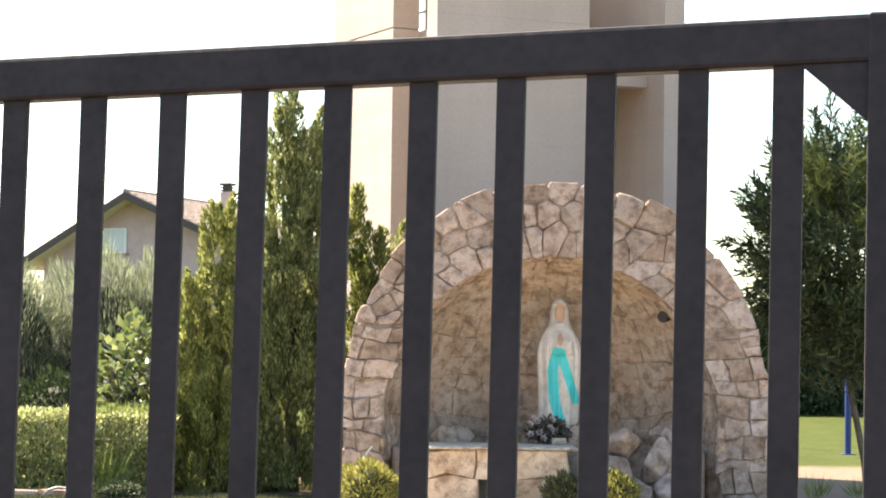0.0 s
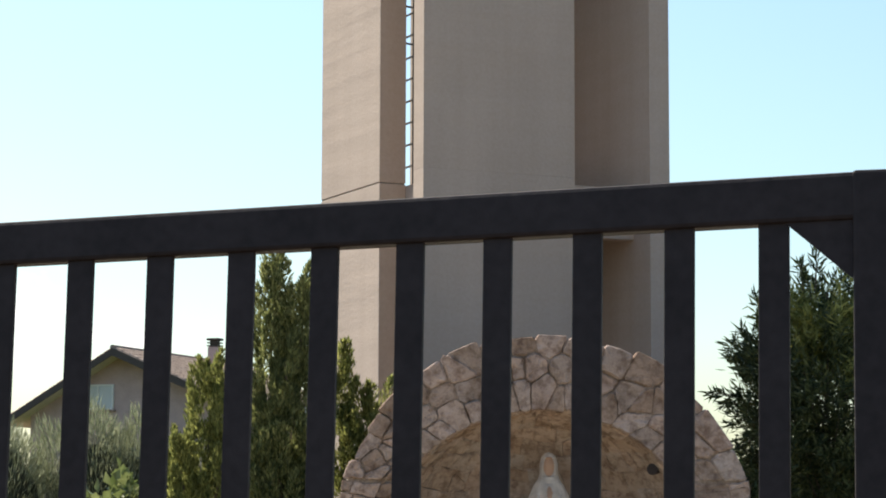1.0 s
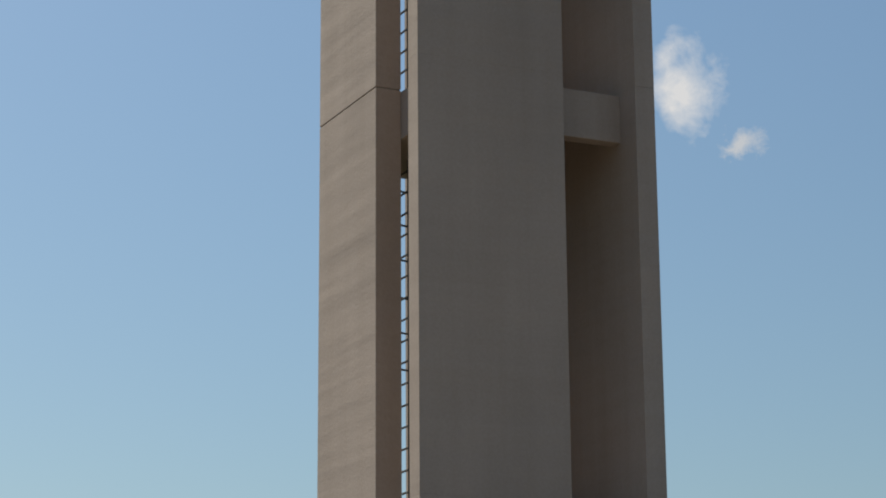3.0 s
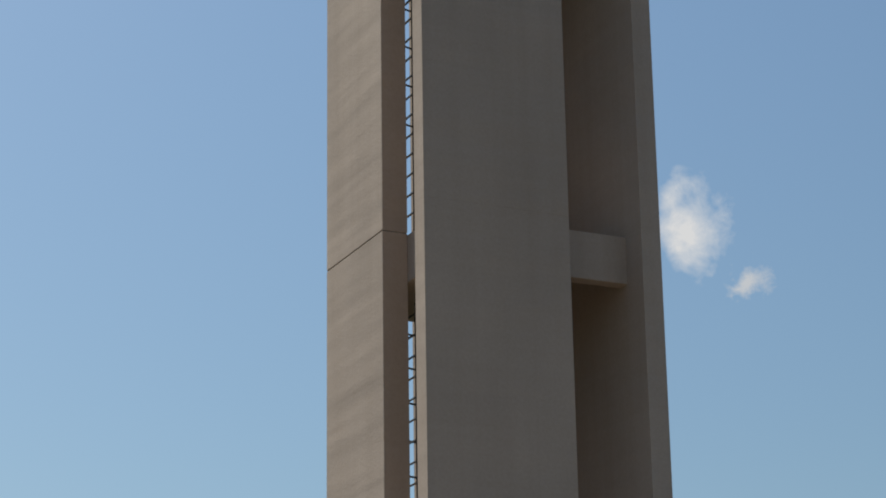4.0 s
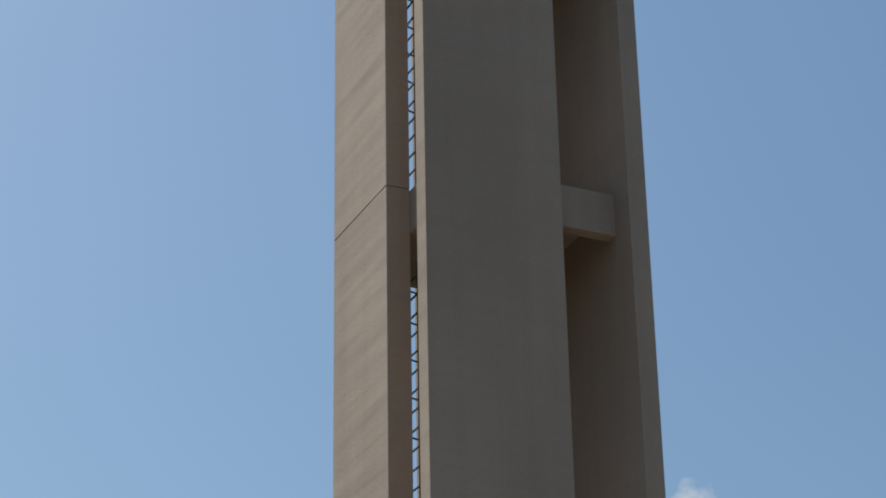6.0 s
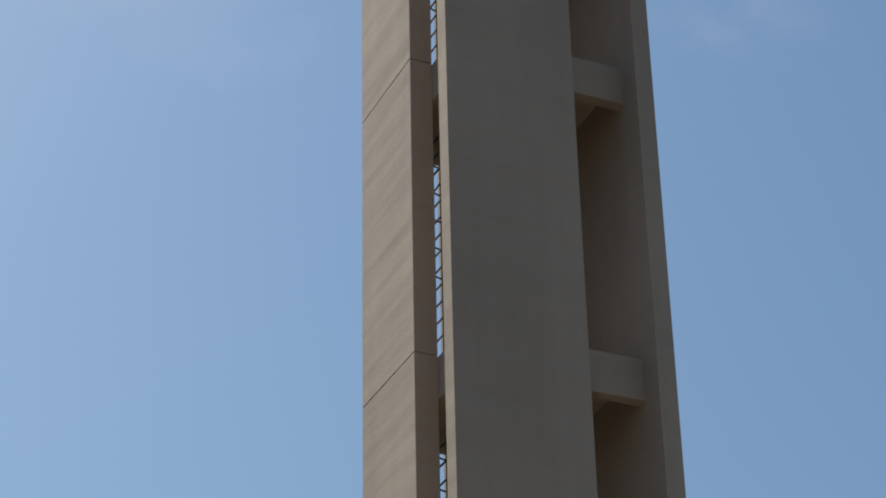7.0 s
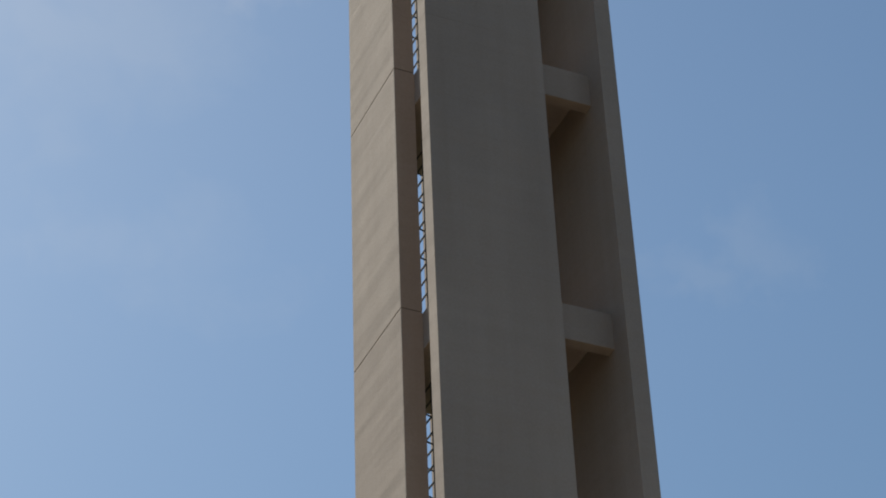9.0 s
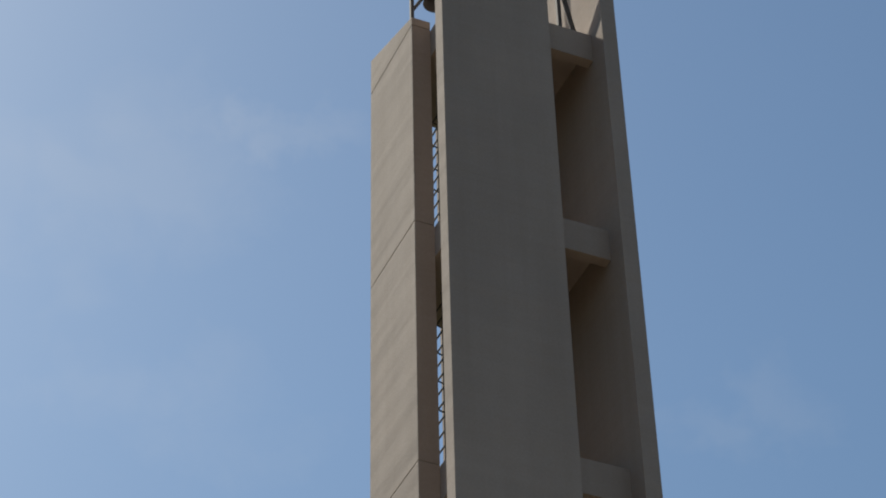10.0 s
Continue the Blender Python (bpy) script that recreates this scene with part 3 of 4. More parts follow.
def leaf_mesh(name, at, way, length, width, material, parent=None, fold=0.25):
    """Many small folded leaves in one mesh; at and way are N x 3."""
    n = len(at)
    way = way / np.maximum(np.linalg.norm(way, axis=1, keepdims=True), 1e-6)
    side = np.cross(way, nr.normal(size=(n, 3)))
    side /= np.maximum(np.linalg.norm(side, axis=1, keepdims=True), 1e-6)
    up = np.cross(side, way)
    length = np.broadcast_to(length, n)[:, None] * nr.uniform(0.7, 1.25, (n, 1))
    width = np.broadcast_to(width, n)[:, None] * nr.uniform(0.8, 1.2, (n, 1))
    mid = at + way * length * 0.45
    v = np.stack([at, mid + side * width / 2 + up * width * fold, at + way * length, mid - side * width / 2 + up * width * fold], 1).reshape(-1, 3)
    me = bpy.data.meshes.new(name)
    me.vertices.add(4 * n)
    me.vertices.foreach_set("co", v.astype(np.float32).ravel())
    i = np.arange(n)[:, None] * 4
    tri = np.concatenate([i + [0, 1, 2], i + [0, 2, 3]], 1).ravel()
    me.loops.add(6 * n)
    me.loops.foreach_set("vertex_index", tri.astype(np.int32))
    me.polygons.add(2 * n)
    me.polygons.foreach_set("loop_start", (np.arange(2 * n) * 3).astype(np.int32))
    me.update(calc_edges=True)
    me.validate()
    me.materials.append(material)
    ob = new(name, me)
    ob.parent = parent
    return ob


THUJA = leaf_material("thuja_leaf", (0.07, 0.09, 0.03), (0.38, 0.39, 0.16), 0.6, 0.5)
THUJA_GOLD = leaf_material("golden_thuja_leaf", (0.10, 0.12, 0.035), (0.40, 0.40, 0.13), 0.6, 0.5)
EVERGREEN = leaf_material("evergreen_leaf", (0.025, 0.042, 0.02), (0.16, 0.175, 0.065), 0.5, 0.5)
# lit copy of the evergreen leaf: sunshine is put into its colour
SUNLIT_LEAF = leaf_material("sunlit_leaf", (0.108, 0.127, 0.033), (0.408, 0.391, 0.110), 0.5, 0.55)
GREY_GREEN = leaf_material("grey_green_leaf", (0.145, 0.164, 0.093), (0.323, 0.344, 0.230), 0.6, 0.5)
HEDGE_LEAF = leaf_material("hedge_leaf", (0.149, 0.169, 0.064), (0.460, 0.472, 0.216), 0.5, 0.6)
GOLD_LEAF = leaf_material("gold_leaf", (0.13, 0.125, 0.03), (0.34, 0.31, 0.08), 0.5, 0.4)
BROAD_LEAF = leaf_material("broad_leaf", (0.093, 0.133, 0.038), (0.272, 0.296, 0.128), 0.35, 0.35)
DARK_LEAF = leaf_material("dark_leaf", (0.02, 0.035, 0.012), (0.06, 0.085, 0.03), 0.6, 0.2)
GROUND_LEAF = leaf_material("ground_leaf", (0.04, 0.045, 0.02), (0.13, 0.13, 0.06), 0.6, 0.3)
GRASS_BLADE = leaf_material("grass_blade", (0.11, 0.15, 0.03), (0.26, 0.31, 0.08), 0.5, 0.4)
BARK = plain_material("bark", (0.16, 0.12, 0.085), 0.9, grain=30.0, depth=0.4)
# near-black filling whose colour stands in for the shade deep inside foliage
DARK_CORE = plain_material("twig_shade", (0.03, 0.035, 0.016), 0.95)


def conifer(at, tips, radius, foot, material, label, n_clumps=150):
    """A columnar conifer of upright flame-shaped sprays round one or more tips (dx, dy, height)."""
    t = base("conifer", pose(*at), label, "tree", "conifers beside the grotto")
    bm = bmesh.new()
    rod(bm, (0, 0, 0), (tips[0][0], tips[0][1], tips[0][2] * 0.8), 0.07, 0.02, 8)
    for dx, dy, hgt in tips[1:]:
        rod(bm, (0, 0, hgt * 0.3), (dx, dy, hgt * 0.85), 0.035, 0.012, 6)
    part("trunk", bm, BARK, t)
    pts, ways = [], []
    for k in range(n_clumps):
        dx, dy, hgt = tips[k % len(tips)]
        h = nr.uniform(0.0, 1.0) ** 1.1
        z = foot + (hgt - foot) * h
        r = radius * (1 - h) ** 0.62 * nr.uniform(0.3, 1.15)
        a = nr.uniform(0, 2 * math.pi)
        cx, cy = dx * min(1, h * 1.3) + r * math.cos(a), dy * min(1, h * 1.3) + r * math.sin(a)
        m = 230
        q = nr.uniform(0, 1, m) ** 0.9
        size = nr.uniform(0.7, 1.5) * (1 - 0.3 * h)
        rad = 0.10 * size * np.sin(np.pi * np.clip(q * 0.8 + 0.2, 0, 1)) ** 0.8 * nr.uniform(0.2, 1, m)
        b = nr.uniform(0, 2 * math.pi, m)
        lean = 0.22 * np.array([math.cos(a), math.sin(a)])
        p = np.stack([cx + rad * np.cos(b) + lean[0] * q * 0.5, cy + rad * np.sin(b) + lean[1] * q * 0.5, z + (q - 0.5) * 0.5 * size], 1)
        p[:, 2] = np.maximum(p[:, 2], 0.0)
        w = np.stack([np.cos(b) * 0.35 + lean[0], np.sin(b) * 0.35 + lean[1], np.full(m, 1.0)], 1) + nr.normal(0, 0.16, (m, 3))
        pts.append(p)
        ways.append(w)
    leaf_mesh("crown", np.concatenate(pts), np.concatenate(ways), 0.075, 0.02, material, t)
    return t


conifer((-1.68, 26.0, 0), [(-0.18, 0, 4.40), (0.19, 0.05, 4.36), (0.02, -0.15, 3.8), (-0.05, -0.2, 3.0)], 0.66, 0.0, THUJA, "tall dark green conifer with several pointed tips", 330)
conifer((-2.62, 25.9, 0), [(0.10, 0, 3.15), (-0.22, -0.1, 2.4), (0.25, -0.1, 2.5)], 0.62, 0.0, THUJA_GOLD, "shorter yellow-green conifer with loose sprays", 260)
conifer((-0.92, 26.6, 0), [(-0.15, 0, 3.35), (0.12, 0, 2.95), (0.30, 0, 2.95)], 0.50, 0.0, THUJA_GOLD, "low yellow-green conifer behind the grotto", 150)


def build_evergreen():
    t = base("evergreen_tree", pose(5.06, 27.0, 0), "young evergreen tree with narrow dark glossy leaves", "tree")
    bm = bmesh.new()
    line = [(0.03, 0, 0), (0.0, 0, 0.35), (-0.1, 0, 0.85), (-0.2, 0, 1.35), (-0.3, 0, 2.2), (-0.35, 0, 3.2), (-0.3, 0, 4.2)]
    for i, (p, q) in enumerate(zip(line, line[1:])):
        rod(bm, p, q, 0.05 - 0.006 * i, 0.044 - 0.006 * i, 10)
    part("trunk", bm, BARK, t)
    pts, ways, lit_pts, lit_ways = [], [], [], []
    for k in range(470):
        u = nr.normal(size=3)
        u /= np.linalg.norm(u)
        r = nr.uniform(0.12, 1.0) ** 0.5
        c = np.array([-0.25, 0, 2.85]) + u * np.array([1.12, 1.05, 1.75]) * r * (1 - 0.12 * max(0, u[2]))
        if c[2] < 1.25:
            continue
        if k % 8 == 0:
            part("branch", rod(bmesh.new(), (-0.33, 0, max(1.4, c[2] - 0.7)), tuple(c), 0.014, 0.005, 5), BARK, t)
        d = u * np.array([1, 1, 0.6]) + np.array([0, 0, 0.75])
        d /= np.linalg.norm(d)
        m = 55
        q = nr.uniform(0, 1, m)
        # clumps high up and to the right take the sunlit colour
        sun_tinted = c[2] + 0.5 * c[0] > 3.0 and nr.uniform() < 0.75
        (lit_pts if sun_tinted else pts).append(c + d * (q[:, None] - 0.4) * 0.5 + nr.normal(0, 0.045, (m, 3)))
        (lit_ways if sun_tinted else ways).append(d * 0.7 + nr.normal(0, 0.6, (m, 3)))
    for tip in ((-1.35, 0, 3.75), (-1.28, 0.1, 3.2), (-1.72, 0.1, 2.98), (-0.62, 0, 4.55), (-0.42, 0, 4.75), (-1.55, 0, 2.85), (-1.4, 0, 3.35), (-1.18, 0, 4.15), (-1.1, 0.1, 3.85), (-0.95, 0, 4.35), (-1.44, 0, 2.3), (-1.52, 0, 2.6), (-1.38, 0, 2.05), (-1.3, 0.1, 1.8), (-1.25, 0, 1.55), (-1.3, 0.2, 2.45), (-1.2, 0.1, 2.15), (-1.1, 0, 1.9)):
        m = 70
        q = nr.uniform(0, 1, m)
        e, s = np.array(tip), np.array([-0.5, 0, 2.9])
        s = e + (s - e) * (0.35 if tip[2] > 2.8 else 0.55)
        pts.append(e + (s - e) * q[:, None] + nr.normal(0, 0.035, (m, 3)) * (0.3 + q[:, None]))
        ways.append((e - s) / np.linalg.norm(e - s) + nr.normal(0, 0.5, (m, 3)))
        part("branch", rod(bmesh.new(), tuple(s), tip, 0.012, 0.004, 5), BARK, t)
    leaf_mesh("crown", np.concatenate(pts), np.concatenate(ways), 0.155, 0.026, EVERGREEN, t)
    tagged(leaf_mesh("sunlit_leaves", np.concatenate(lit_pts), np.concatenate(lit_ways), 0.15, 0.028, SUNLIT_LEAF, t), "lighter yellow-green leaves with sunlight put into their colour")
    return t


build_evergreen()


def build_hedge():
    h = base("hedge", pose(0, 0, 0), "leafy green hedge with hanging shoots and a flat sunlit top", "hedge")
    x0, x1, y0, y1, top = -6.6, -2.95, 24.75, 25.9, 0.84
    part("shade_core", a_box(x0 + 0.1, x1 - 0.1, y0 + 0.45, y1 - 0.1, 0, top - 0.25), DARK_CORE, h)
    n = 15000
    p = np.stack([nr.uniform(x0, x1, n), y0 + 0.35 * nr.uniform(0, 1, n) ** 2, nr.uniform(0, top, n)], 1)
    w = np.stack([nr.normal(0, 0.4, n), -np.abs(nr.normal(0.4, 0.3, n)), nr.normal(-0.9, 0.45, n)], 1)
    m = 9000
    p2 = np.stack([nr.uniform(x0, x1, m), nr.uniform(y0, y1, m), top + nr.normal(0, 0.03, m)], 1)
    w2 = np.stack([nr.normal(0, 0.5, m), nr.normal(0, 0.5, m), np.abs(nr.normal(0.7, 0.3, m))], 1)
    p[:, 1] += 0.07 * np.sin(p[:, 0] * 23 + 2 * np.sin(p[:, 0] * 7)) * np.sin(p[:, 2] * 4 + 1)
    leaf_mesh("foliage", np.concatenate([p, p2]), np.concatenate([w, w2]), 0.07, 0.022, HEDGE_LEAF, h)
    return h


build_hedge()


def shrub(name, at, r, high, n, length, width, material, label, category="shrub", upward=0.5, core=True):
    s = base(name, pose(*at), label, category)
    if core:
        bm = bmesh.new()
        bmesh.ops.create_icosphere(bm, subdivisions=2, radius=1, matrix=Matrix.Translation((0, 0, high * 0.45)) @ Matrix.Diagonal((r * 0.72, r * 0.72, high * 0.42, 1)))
        part("shade_core", bm, DARK_CORE, s)
    else:
        for k in range(9):
            a = nr.uniform(0, 6.28)
            part("stem", rod(bmesh.new(), (0.1 * math.cos(a), 0.1 * math.sin(a), 0), (r * 0.6 * math.cos(a), r * 0.6 * math.sin(a), high * 0.75), 0.02, 0.006, 5), BARK, s)
    u = nr.normal(size=(n, 3))
    u /= np.linalg.norm(u, axis=1, keepdims=True)
    k = nr.uniform(0.72, 1.03, (n, 1)) * (1 + 0.12 * np.sin(u[:, :1] * 7 + u[:, 2:] * 9))
    p = u * k * np.array([r, r, high * 0.5]) + np.array([0, 0, high * 0.5])
    p[:, 2] = np.maximum(p[:, 2], 0.01)
    w = u + np.array([0, 0, upward]) + nr.normal(0, 0.4, (n, 3))
    leaf_mesh("foliage", p, w, length, width, material, s)
    return s


shrub("shrub", (-0.71, 22.4, 0), 0.31, 0.52, 2600, 0.06, 0.02, GOLD_LEAF, "small rounded yellow-green shrub before the grotto", upward=0.9)
shrub("shrub", (1.73, 22.4, 0), 0.23, 0.44, 1800, 0.06, 0.02, GOLD_LEAF, "small rounded yellow-green shrub beside the altar", upward=0.9)
shrub("shrub", (1.25, 22.7, 0), 0.22, 0.40, 1600, 0.06, 0.02, GROUND_LEAF, "small dark green shrub before the altar", upward=0.9)
shrub("broad_leaf_shrub", (-4.05, 30.0, 0), 0.62, 1.98, 640, 0.18, 0.13, BROAD_LEAF, "shrub with large pale green leaves above the hedge", upward=0.1, core=False)
for x, y, r, hh in ((-6.6, 34.0, 1.1, 3.0), (-5.2, 34.5, 1.0, 3.15), (-7.9, 34.0, 1.1, 2.85), (-4.4, 34.6, 0.8, 2.9)):
    shrub("feathery_shrub", (x, y, 0), r, hh, 11000, 0.17, 0.012, GREY_GREEN, "tall feathery grey-green shrub behind the hedge", upward=1.6)
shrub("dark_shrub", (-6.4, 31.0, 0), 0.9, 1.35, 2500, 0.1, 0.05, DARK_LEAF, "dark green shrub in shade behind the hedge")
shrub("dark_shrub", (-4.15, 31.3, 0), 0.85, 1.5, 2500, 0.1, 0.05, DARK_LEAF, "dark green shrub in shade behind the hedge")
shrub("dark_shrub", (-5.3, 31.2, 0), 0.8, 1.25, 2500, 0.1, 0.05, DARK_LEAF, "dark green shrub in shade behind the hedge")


def tuft(at, n, high, label):
    p = np.array(at) + np.stack([nr.normal(0, 0.05, n), nr.normal(0, 0.05, n), np.zeros(n)], 1)
    w = np.stack([nr.normal(0, 0.45, n), nr.normal(0, 0.45, n), np.ones(n)], 1)
    return tagged(leaf_mesh("grass_tuft", p, w, high, 0.009, GRASS_BLADE), label, "grass")


tuft((-3.60, 24.66, 0.0), 120, 0.62, "tall tuft of bright green grass before the hedge")
for x in (-3.78, -3.66, -3.55, -3.42, -3.3, -3.2):
    tuft((x, 25.1, 0.78), 70, 0.25, "blades of bright grass growing out of the hedge")
tuft((4.25, 25.6, 0.0), 60, 0.30, "small tuft of grass beside the path")
tuft((4.75, 25.9, 0.0), 50, 0.26, "small tuft of grass beside the path")

n = 26000
p = np.stack([nr.uniform(-7.5, -1.15, n), nr.uniform(23.6, 24.7, n), np.zeros(n)], 1)
w = np.stack([nr.normal(0, 0.4, n), nr.normal(0, 0.4, n), np.ones(n)], 1)
tagged(leaf_mesh("ground_cover", p, w, 0.05, 0.025, GROUND_LEAF), "low dark green ground cover under the hedge", "plants", kind="stuff")

# distant planting past the field
far = base("far_hedge", pose(0, 0, 0), "long dark hedge along the far side of the field", "hedge")
part("shade_core", a_box(-60, 60, 63.6, 66, 0, 2.6), DARK_CORE, far)
n = 26000
p = np.stack([nr.uniform(-5, 22, n), 63.4 + nr.uniform(-0.3, 0.4, n), nr.uniform(0, 2.9, n)], 1)
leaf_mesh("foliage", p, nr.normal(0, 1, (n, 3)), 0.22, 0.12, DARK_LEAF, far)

post = base("post", pose(6.80, 37.8, 0), "blue painted steel post standing on the grass", "post")
BLUE = plain_material("blue_paint", (0.015, 0.035, 0.16), 0.45)
part("tube", rod(bmesh.new(), (0, 0, 0), (0, 0, 2.4), 0.055, sides=14), BLUE, post)
part("foot_plate", a_box(-0.11, 0.11, -0.11, 0.11, 0.0, 0.015), BLUE, post)


# ---- house across the garden ----
def build_house():
    hs = base("house", pose(-12.3, 90.0, 0, 0, 0, -20), "two-storey beige plastered house with a tiled gable roof", "house")
    ridge, half, slope, deep = 7.8, 4.1, 0.575, 11.0
    pitch = {-1: slope, 1: 0.42}
    wx, wz0, wz1, ww = -1.05, 5.45, 6.45, 1.4
    prof = [(-half, 0), (half, 0), (half, ridge - half * pitch[1] - 0.2), (0, ridge - 0.2), (-half, ridge - half * pitch[-1] - 0.2)]
    vs = [(x, y, z) for y in (0, deep) for x, z in prof]
    fs = [(0, 1, 2, 3, 4), (9, 8, 7, 6, 5)] + [(i, i + 5, (i + 1) % 5 + 5, (i + 1) % 5) for i in range(5)]
    raw_mesh("wall", vs, fs, PLASTER, hs)
    over, front = 0.75, -0.9
    for s in (-1, 1):
        e = (s * (half + over), ridge - (half + over) * pitch[s])
        vs = [(0, front, ridge), (0, deep + 0.9, ridge), (e[0], deep + 0.9, e[1]), (e[0], front, e[1])]
        vs += [(x, y, z - 0.22) for x, y, z in vs]
        fs = [(0, 1, 2, 3), (7, 6, 5, 4), (0, 4, 5, 1), (1, 5, 6, 2), (2, 6, 7, 3), (3, 7, 4, 0)]
        roof = raw_mesh("roof", vs, [f if s > 0 else f[::-1] for f in fs], SOFFIT, hs)
        # barge board and gutter edge
        bb = [(0, front - 0.04, ridge + 0.04), (e[0], front - 0.04, e[1] + 0.04), (e[0], front - 0.04, e[1] - 0.26), (0, front - 0.04, ridge - 0.26)]
        bb += [(x, y + 0.05, z) for x, y, z in bb]
        raw_mesh("barge_board", bb, [(0, 1, 2, 3), (7, 6, 5, 4), (0, 4, 5, 1), (2, 6, 7, 3), (1, 5, 6, 2), (0, 3, 7, 4)], WOOD_DARK, roof)
        vs, fs = [], []
        rows = 58
        for r in range(rows):
            y0 = front + 0.02 + r * (deep + 1.75) / rows
            wv = (deep + 1.75) / rows
            steps = 14
            for i in range(steps):
                a, b = i / steps, (i + 1) / steps + 0.01
                k = len(vs)
                for f, lift in ((a, 0.03), (b, 0.06)):
                    x, z = e[0] * f, ridge + (e[1] - ridge) * f + lift
                    vs += [(x, y0 + wv * q, z + 0.085 * math.sin(math.pi * q)) for q in (0, 0.25, 0.5, 0.75, 1.0)]
                fs += [(k + j, k + j + 1, k + 5 + j + 1, k + 5 + j) for j in range(4)]
        tiles = raw_mesh("tiles", vs, fs, TILE, roof)
        tagged(tiles, "rows of weathered terracotta tiles", kind="stuff")
    ridge_cap = rod(bmesh.new(), (0, front, ridge + 0.06), (0, deep + 0.9, ridge + 0.06), 0.11, sides=10)
    part("ridge_cap", ridge_cap, TILE, hs)
    win = new("window")
    win.parent = hs
    part("pane", a_box(wx - ww / 2 + 0.06, wx + ww / 2 - 0.06, -0.035, -0.02, wz0 + 0.06, wz1 - 0.06), SKY_GLASS, win)
    for x in (wx - ww / 2, wx - 0.035, wx + ww / 2 - 0.07):
        part("frame", a_box(x, x + 0.07, -0.07, 0.01, wz0, wz1), WHITE, win)
    for z in (wz0, wz1 - 0.07):
        part("frame", a_box(wx - ww / 2, wx + ww / 2, -0.065, 0.01, z, z + 0.07), WHITE, win)
    part("sill", a_box(wx - ww / 2 - 0.08, wx + ww / 2 + 0.08, -0.14, 0.01, wz0 - 0.07, wz0 - 0.003), STONE, win)
    ch = new("chimney")
    ch.parent = hs
    part("shaft", a_box(0.71, 1.16, 6.3, 6.75, 6.8, 8.35), PLASTER, ch)
    part("cap", a_box(0.66, 1.21, 6.25, 6.8, 8.62, 8.72, 0.02), WOOD_DARK, ch)
    for z in (8.38, 8.50):
        part("louvre", a_box(0.68, 1.19, 6.27, 6.78, z, z + 0.05), WOOD_DARK, ch)
    part("flue", a_box(0.78, 1.09, 6.37, 6.68, 8.34, 8.64), WOOD_DARK, ch)
    return hs


# the pane's bright base colour has the sky's reflection painted in
SKY_GLASS = plain_material("sky_tinted_glass", (0.42, 0.46, 0.50), 0.06, 0.0, 0.8, depth=0.05)
WHITE = plain_material("white_paint", (0.78, 0.77, 0.74), 0.5)
build_house()

# ---- small things before the hedge and at the altar ----
PIPE = plain_material("grey_plastic", (0.22, 0.22, 0.22), 0.6)
shrub("low_shrub", (-3.44, 24.05, 0), 0.27, 0.2, 900, 0.05, 0.02, DARK_LEAF, "low dark green cushion of leaves before the hedge")
PETAL = plain_material("pale_petal", (0.46, 0.36, 0.34), 0.7)
GREY_LEAF = leaf_material("dull_leaf", (0.05, 0.052, 0.04), (0.17, 0.15, 0.12), 0.7, 0.2)


def build_bouquet():
    b = base("bouquet", pose(1.16, 24.18, 0.652), "bunch of pale roses in dark leaves at the statue", "flowers")
    n = 420
    u = nr.normal(size=(n, 3))
    u /= np.linalg.norm(u, axis=1, keepdims=True)
    p = u * np.array([0.24, 0.12, 0.13]) * nr.uniform(0.4, 1, (n, 1)) + np.array([0, 0, 0.14])
    leaf_mesh("foliage", p, u + nr.normal(0, 0.4, (n, 3)), 0.07, 0.04, GREY_LEAF, b)
    for x, z in ((-0.21, 0.21), (-0.14, 0.24), (-0.1, 0.27), (-0.2, 0.10), (-0.11, 0.12), (-0.07, 0.06), (0.0, 0.17), (0.06, 0.13), (-0.17, 0.27), (0.02, 0.26)):
        bm = bmesh.new()
        for ring, (rr, m) in enumerate(((0.012, 3), (0.022, 5), (0.033, 6))):
            for k in range(m):
                a = 2 * math.pi * k / m + ring
                o = Vector((rr * math.cos(a), rr * math.sin(a), 0))
                t = o.normalized() if o.length else Vector((1, 0, 0))
                s = Vector((-t.y, t.x, 0)) * 0.022
                up = Vector((0, 0, 0.035 - 0.006 * ring))
                q = [bm.verts.new(v) for v in (o * 0.5, o - s * 0.7 + up * 0.5, o + t * 0.008 + up, o + s * 0.7 + up * 0.5)]
                bm.faces.new(q)
        o = part("rose", bm, PETAL, b)
        o.matrix_local = pose(x, -0.12, z, 60, 0, nr.uniform(-40, 40))
    return b


build_bouquet()
tagged(link_mesh("plaque", a_box(1.18, 1.33, 23.98, 24.02, 0.652, 0.72, 0.004), SLAB_STONE), "small blank pale plaque standing on the altar", "plaque")


def wire(name, pts, r, material, label, category):
    bm = bmesh.new()
    for p, q in zip(pts, pts[1:]):
        rod(bm, p, q, r, sides=6)
    return tagged(link_mesh(name, bm, material), label, category)


wire("pipe", [(-4.22, 24.12, 0.03), (-4.16, 24.1, 0.10), (-4.06, 24.08, 0.13), (-3.95, 24.06, 0.12), (-3.86, 24.04, 0.04)], 0.014, PIPE, "bent grey plastic pipe end beside the kerb", "pipe")
HOSE = plain_material("pale_hose", (0.5, 0.47, 0.42), 0.5)
wire("hose", [(1.62 + 0.13 * math.sin(t), 23.4, 0.40 + 0.09 * math.cos(t)) for t in np.linspace(0.0, 3.3, 12)] + [(1.5, 23.3, 0.2), (1.4, 23.2, 0.0)], 0.011, HOSE, "pale bent hose hanging beside the altar", "hose")
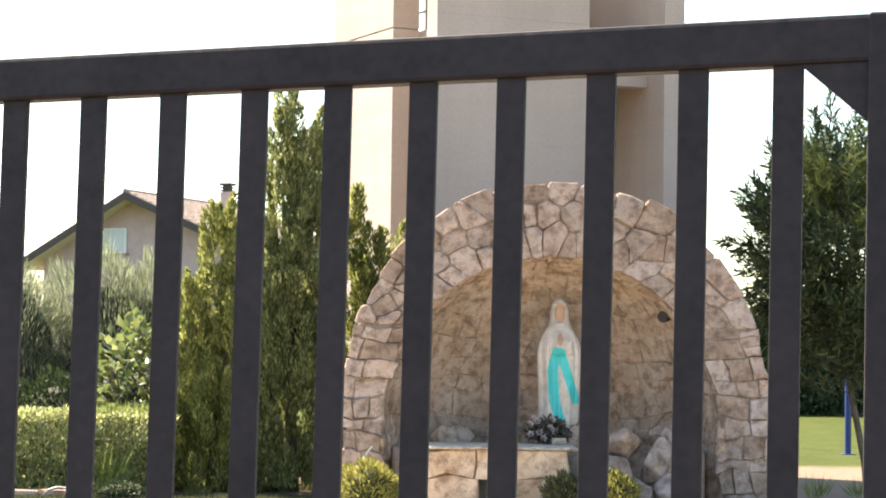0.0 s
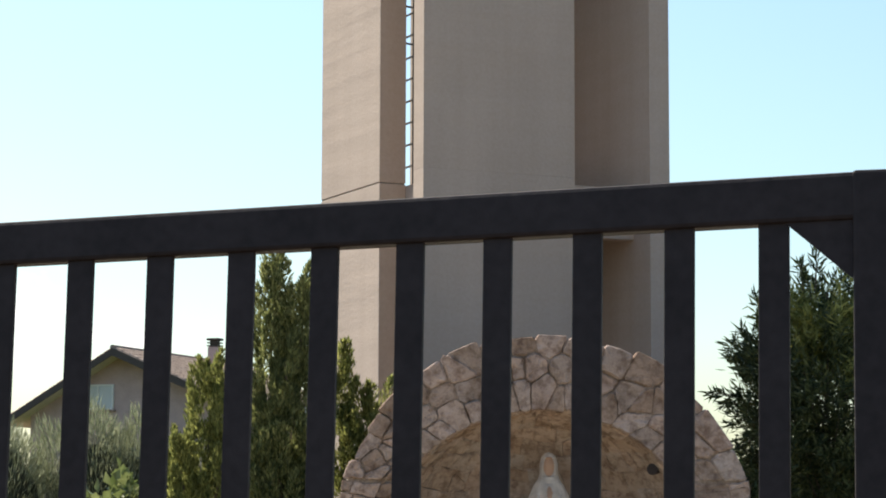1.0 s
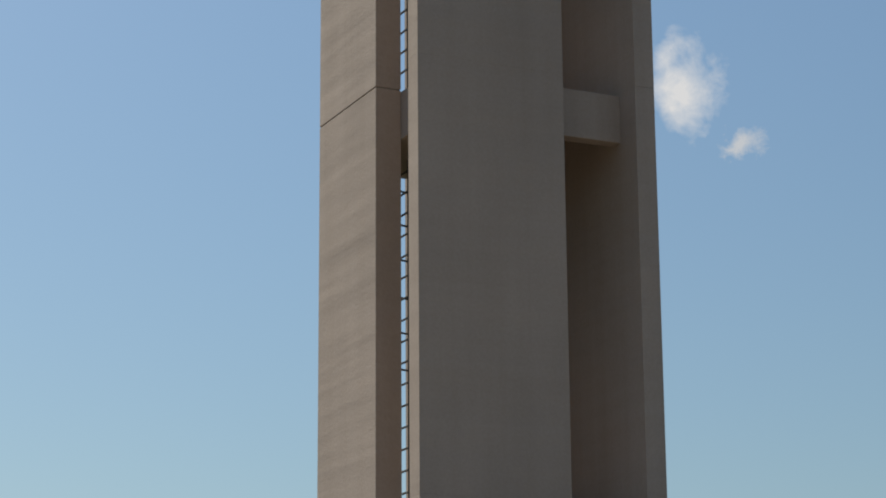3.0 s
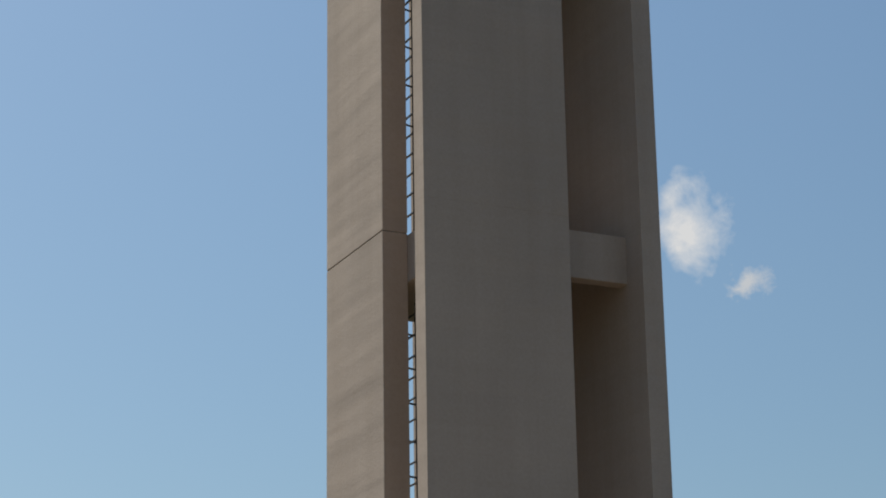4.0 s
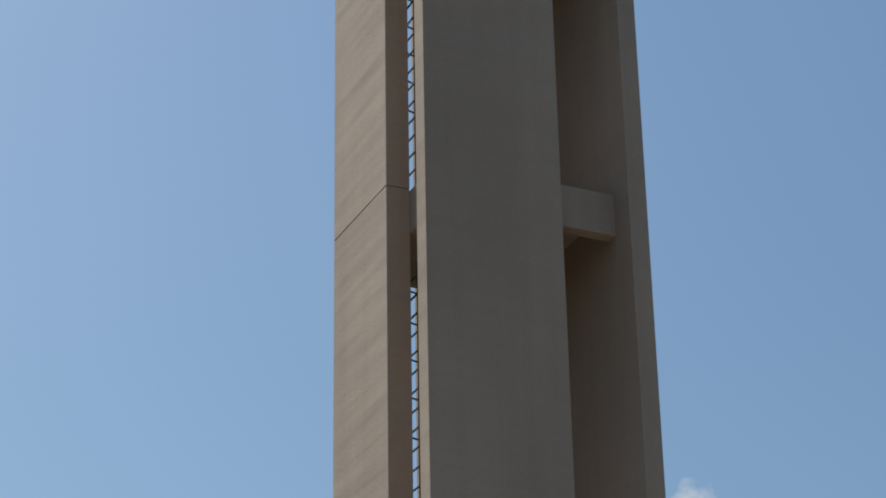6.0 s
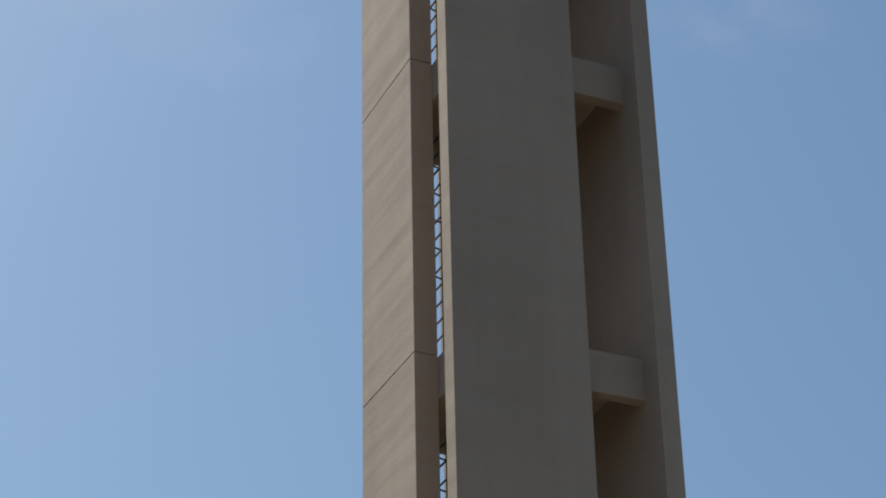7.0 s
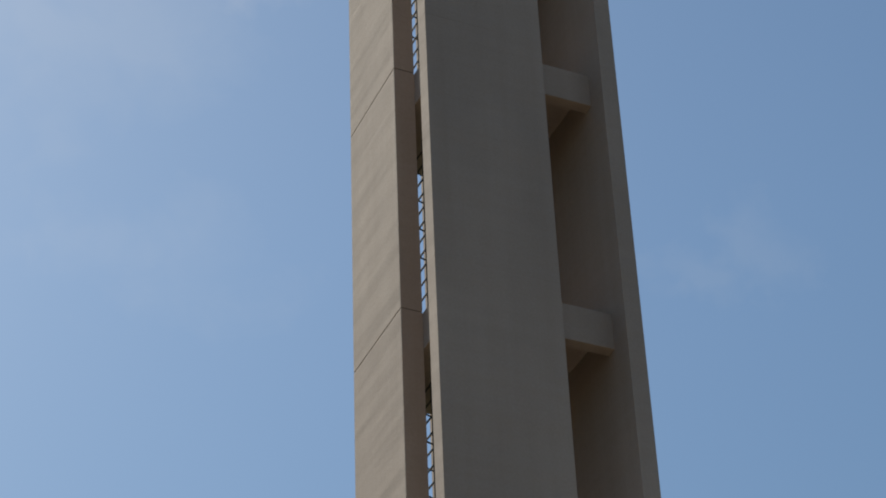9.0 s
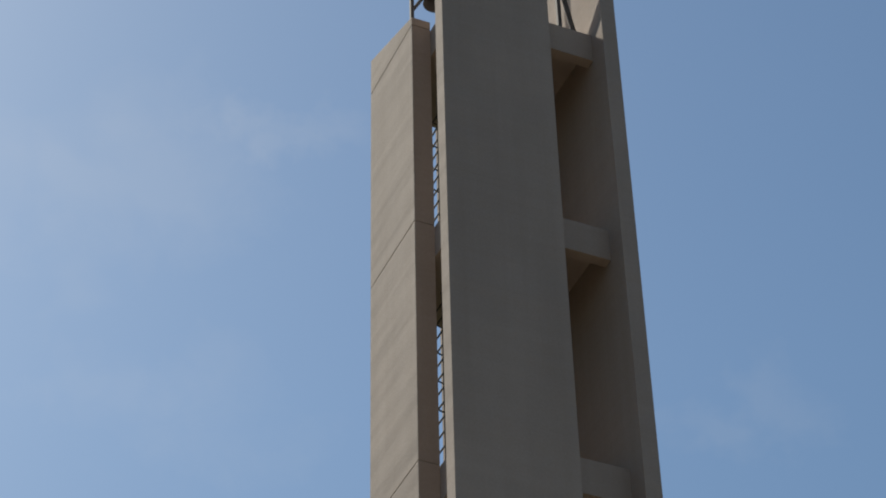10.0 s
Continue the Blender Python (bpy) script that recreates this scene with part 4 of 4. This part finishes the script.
wire("stick", [(-1.02, 23.6, 0.0), (-0.95, 23.65, 0.3), (-0.72, 23.75, 0.62)], 0.010, HOSE, "thin pale stick leaning beside the grotto", "stick")
KERB = stone_material("kerb_stone", (0.5, 0.33, 0.24), (0.65, 0.47, 0.36))
kerb = base("kerb", pose(0, 0, 0), "low kerb of pale reddish stone blocks before the hedge", "kerb")
for k in range(2):
    part("block", a_box(-4.62 + k * 0.34, -4.29 + k * 0.34, 24.2, 24.5, 0, 0.085 + 0.008 * (k % 3), 0.012), KERB, kerb)


# ---- clouds, far off ----
def cloud(turn, tilt, wide, high, seed, strength, thick=1.0):
    a, b, d = radians(turn), radians(tilt), 3500.0
    at = Vector((math.sin(a) * math.cos(b), math.cos(a) * math.cos(b), math.sin(b))) * d
    m = Mat("cloud", 1.0)
    off = m.node("ShaderNodeMapping", Vector=m.c, Location=(seed * 5.3, seed * 2.7, 0.0), Scale=(wide / high, 1, 1)).outputs["Vector"]
    f = m.node("ShaderNodeTexNoise", Scale=2.6, Detail=10.0, Roughness=0.62, Distortion=0.2, Vector=off).outputs["Fac"]
    lobes = m.node("ShaderNodeTexNoise", Scale=1.3, Detail=3.0, Vector=off).outputs["Color"]
    bent = m.node("ShaderNodeVectorMath")
    bent.operation = "MULTIPLY_ADD"
    m.put(bent.inputs[0], lobes)
    bent.inputs[1].default_value = (1.2, 1.2, 0.0)
    m.put(bent.inputs[2], m.node("ShaderNodeMapping", Vector=m.c, Location=(-0.6, -0.6, 0.0)).outputs["Vector"])
    ln = m.node("ShaderNodeVectorMath")
    ln.operation = "LENGTH"
    m.put(ln.inputs[0], bent.outputs[0])
    fall = m.node("ShaderNodeMapRange", **{"Value": ln.outputs["Value"], "From Min": 0.0, "From Max": 0.80, "To Min": 0.50, "To Max": -0.42}).outputs["Result"]
    rim = m.node("ShaderNodeVectorMath")
    rim.operation = "LENGTH"
    m.put(rim.inputs[0], m.c)
    edge = m.node("ShaderNodeMapRange", **{"Value": rim.outputs["Value"], "From Min": 0.7, "From Max": 1.0, "To Min": 1.0, "To Max": 0.0}).outputs["Result"]
    add = m.node("ShaderNodeMath")
    m.put(add.inputs[0], f)
    m.put(add.inputs[1], fall)
    dens = m.node("ShaderNodeMapRange", **{"Value": add.outputs[0], "From Min": 0.42, "From Max": 0.92, "To Max": thick}).outputs["Result"]
    soft = m.node("ShaderNodeMath")
    soft.operation = "MULTIPLY"
    m.put(soft.inputs[0], dens)
    m.put(soft.inputs[1], edge)
    e = m.node("ShaderNodeEmission", Color=(1.0, 0.98, 0.97, 1), Strength=strength)
    tr = m.node("ShaderNodeBsdfTransparent")
    mx = m.node("ShaderNodeMixShader", Fac=soft.outputs[0])
    m.t.links.new(tr.outputs[0], mx.inputs[1])
    m.t.links.new(e.outputs[0], mx.inputs[2])
    m.t.links.new(mx.outputs[0], m.t.nodes["Material Output"].inputs["Surface"])
    vs = [(math.cos(k * math.pi / 16), math.sin(k * math.pi / 16), 0) for k in range(32)]
    ob = raw_mesh("cloud_backdrop", vs, [tuple(range(32))], m.m)
    ob.matrix_world = look(at, at * 2) @ Matrix.Diagonal((wide, high, 1, 1))
    ob.visible_shadow = False
    return tagged(ob, "soft white cumulus cloud far off in the sky", "cloud", kind="structure")


cloud(7.05, 18.7, 130, 150, 13, 0.50, 0.95)
cloud(8.4, 17.2, 75, 56, 4, 0.43, 0.8)
cloud(-10.6, 4.6, 190, 120, 3, 0.55)
cloud(-7.7, 4.4, 150, 60, 6, 0.46)
cloud(-11.0, 42.0, 520, 360, 8, 0.5, 0.10)
cloud(-8.5, 36.5, 420, 200, 5, 0.5, 0.06)
cloud(-5.5, 43.6, 300, 110, 11, 0.5, 0.08)
cloud(9.5, 36.0, 300, 160, 9, 0.45, 0.06)
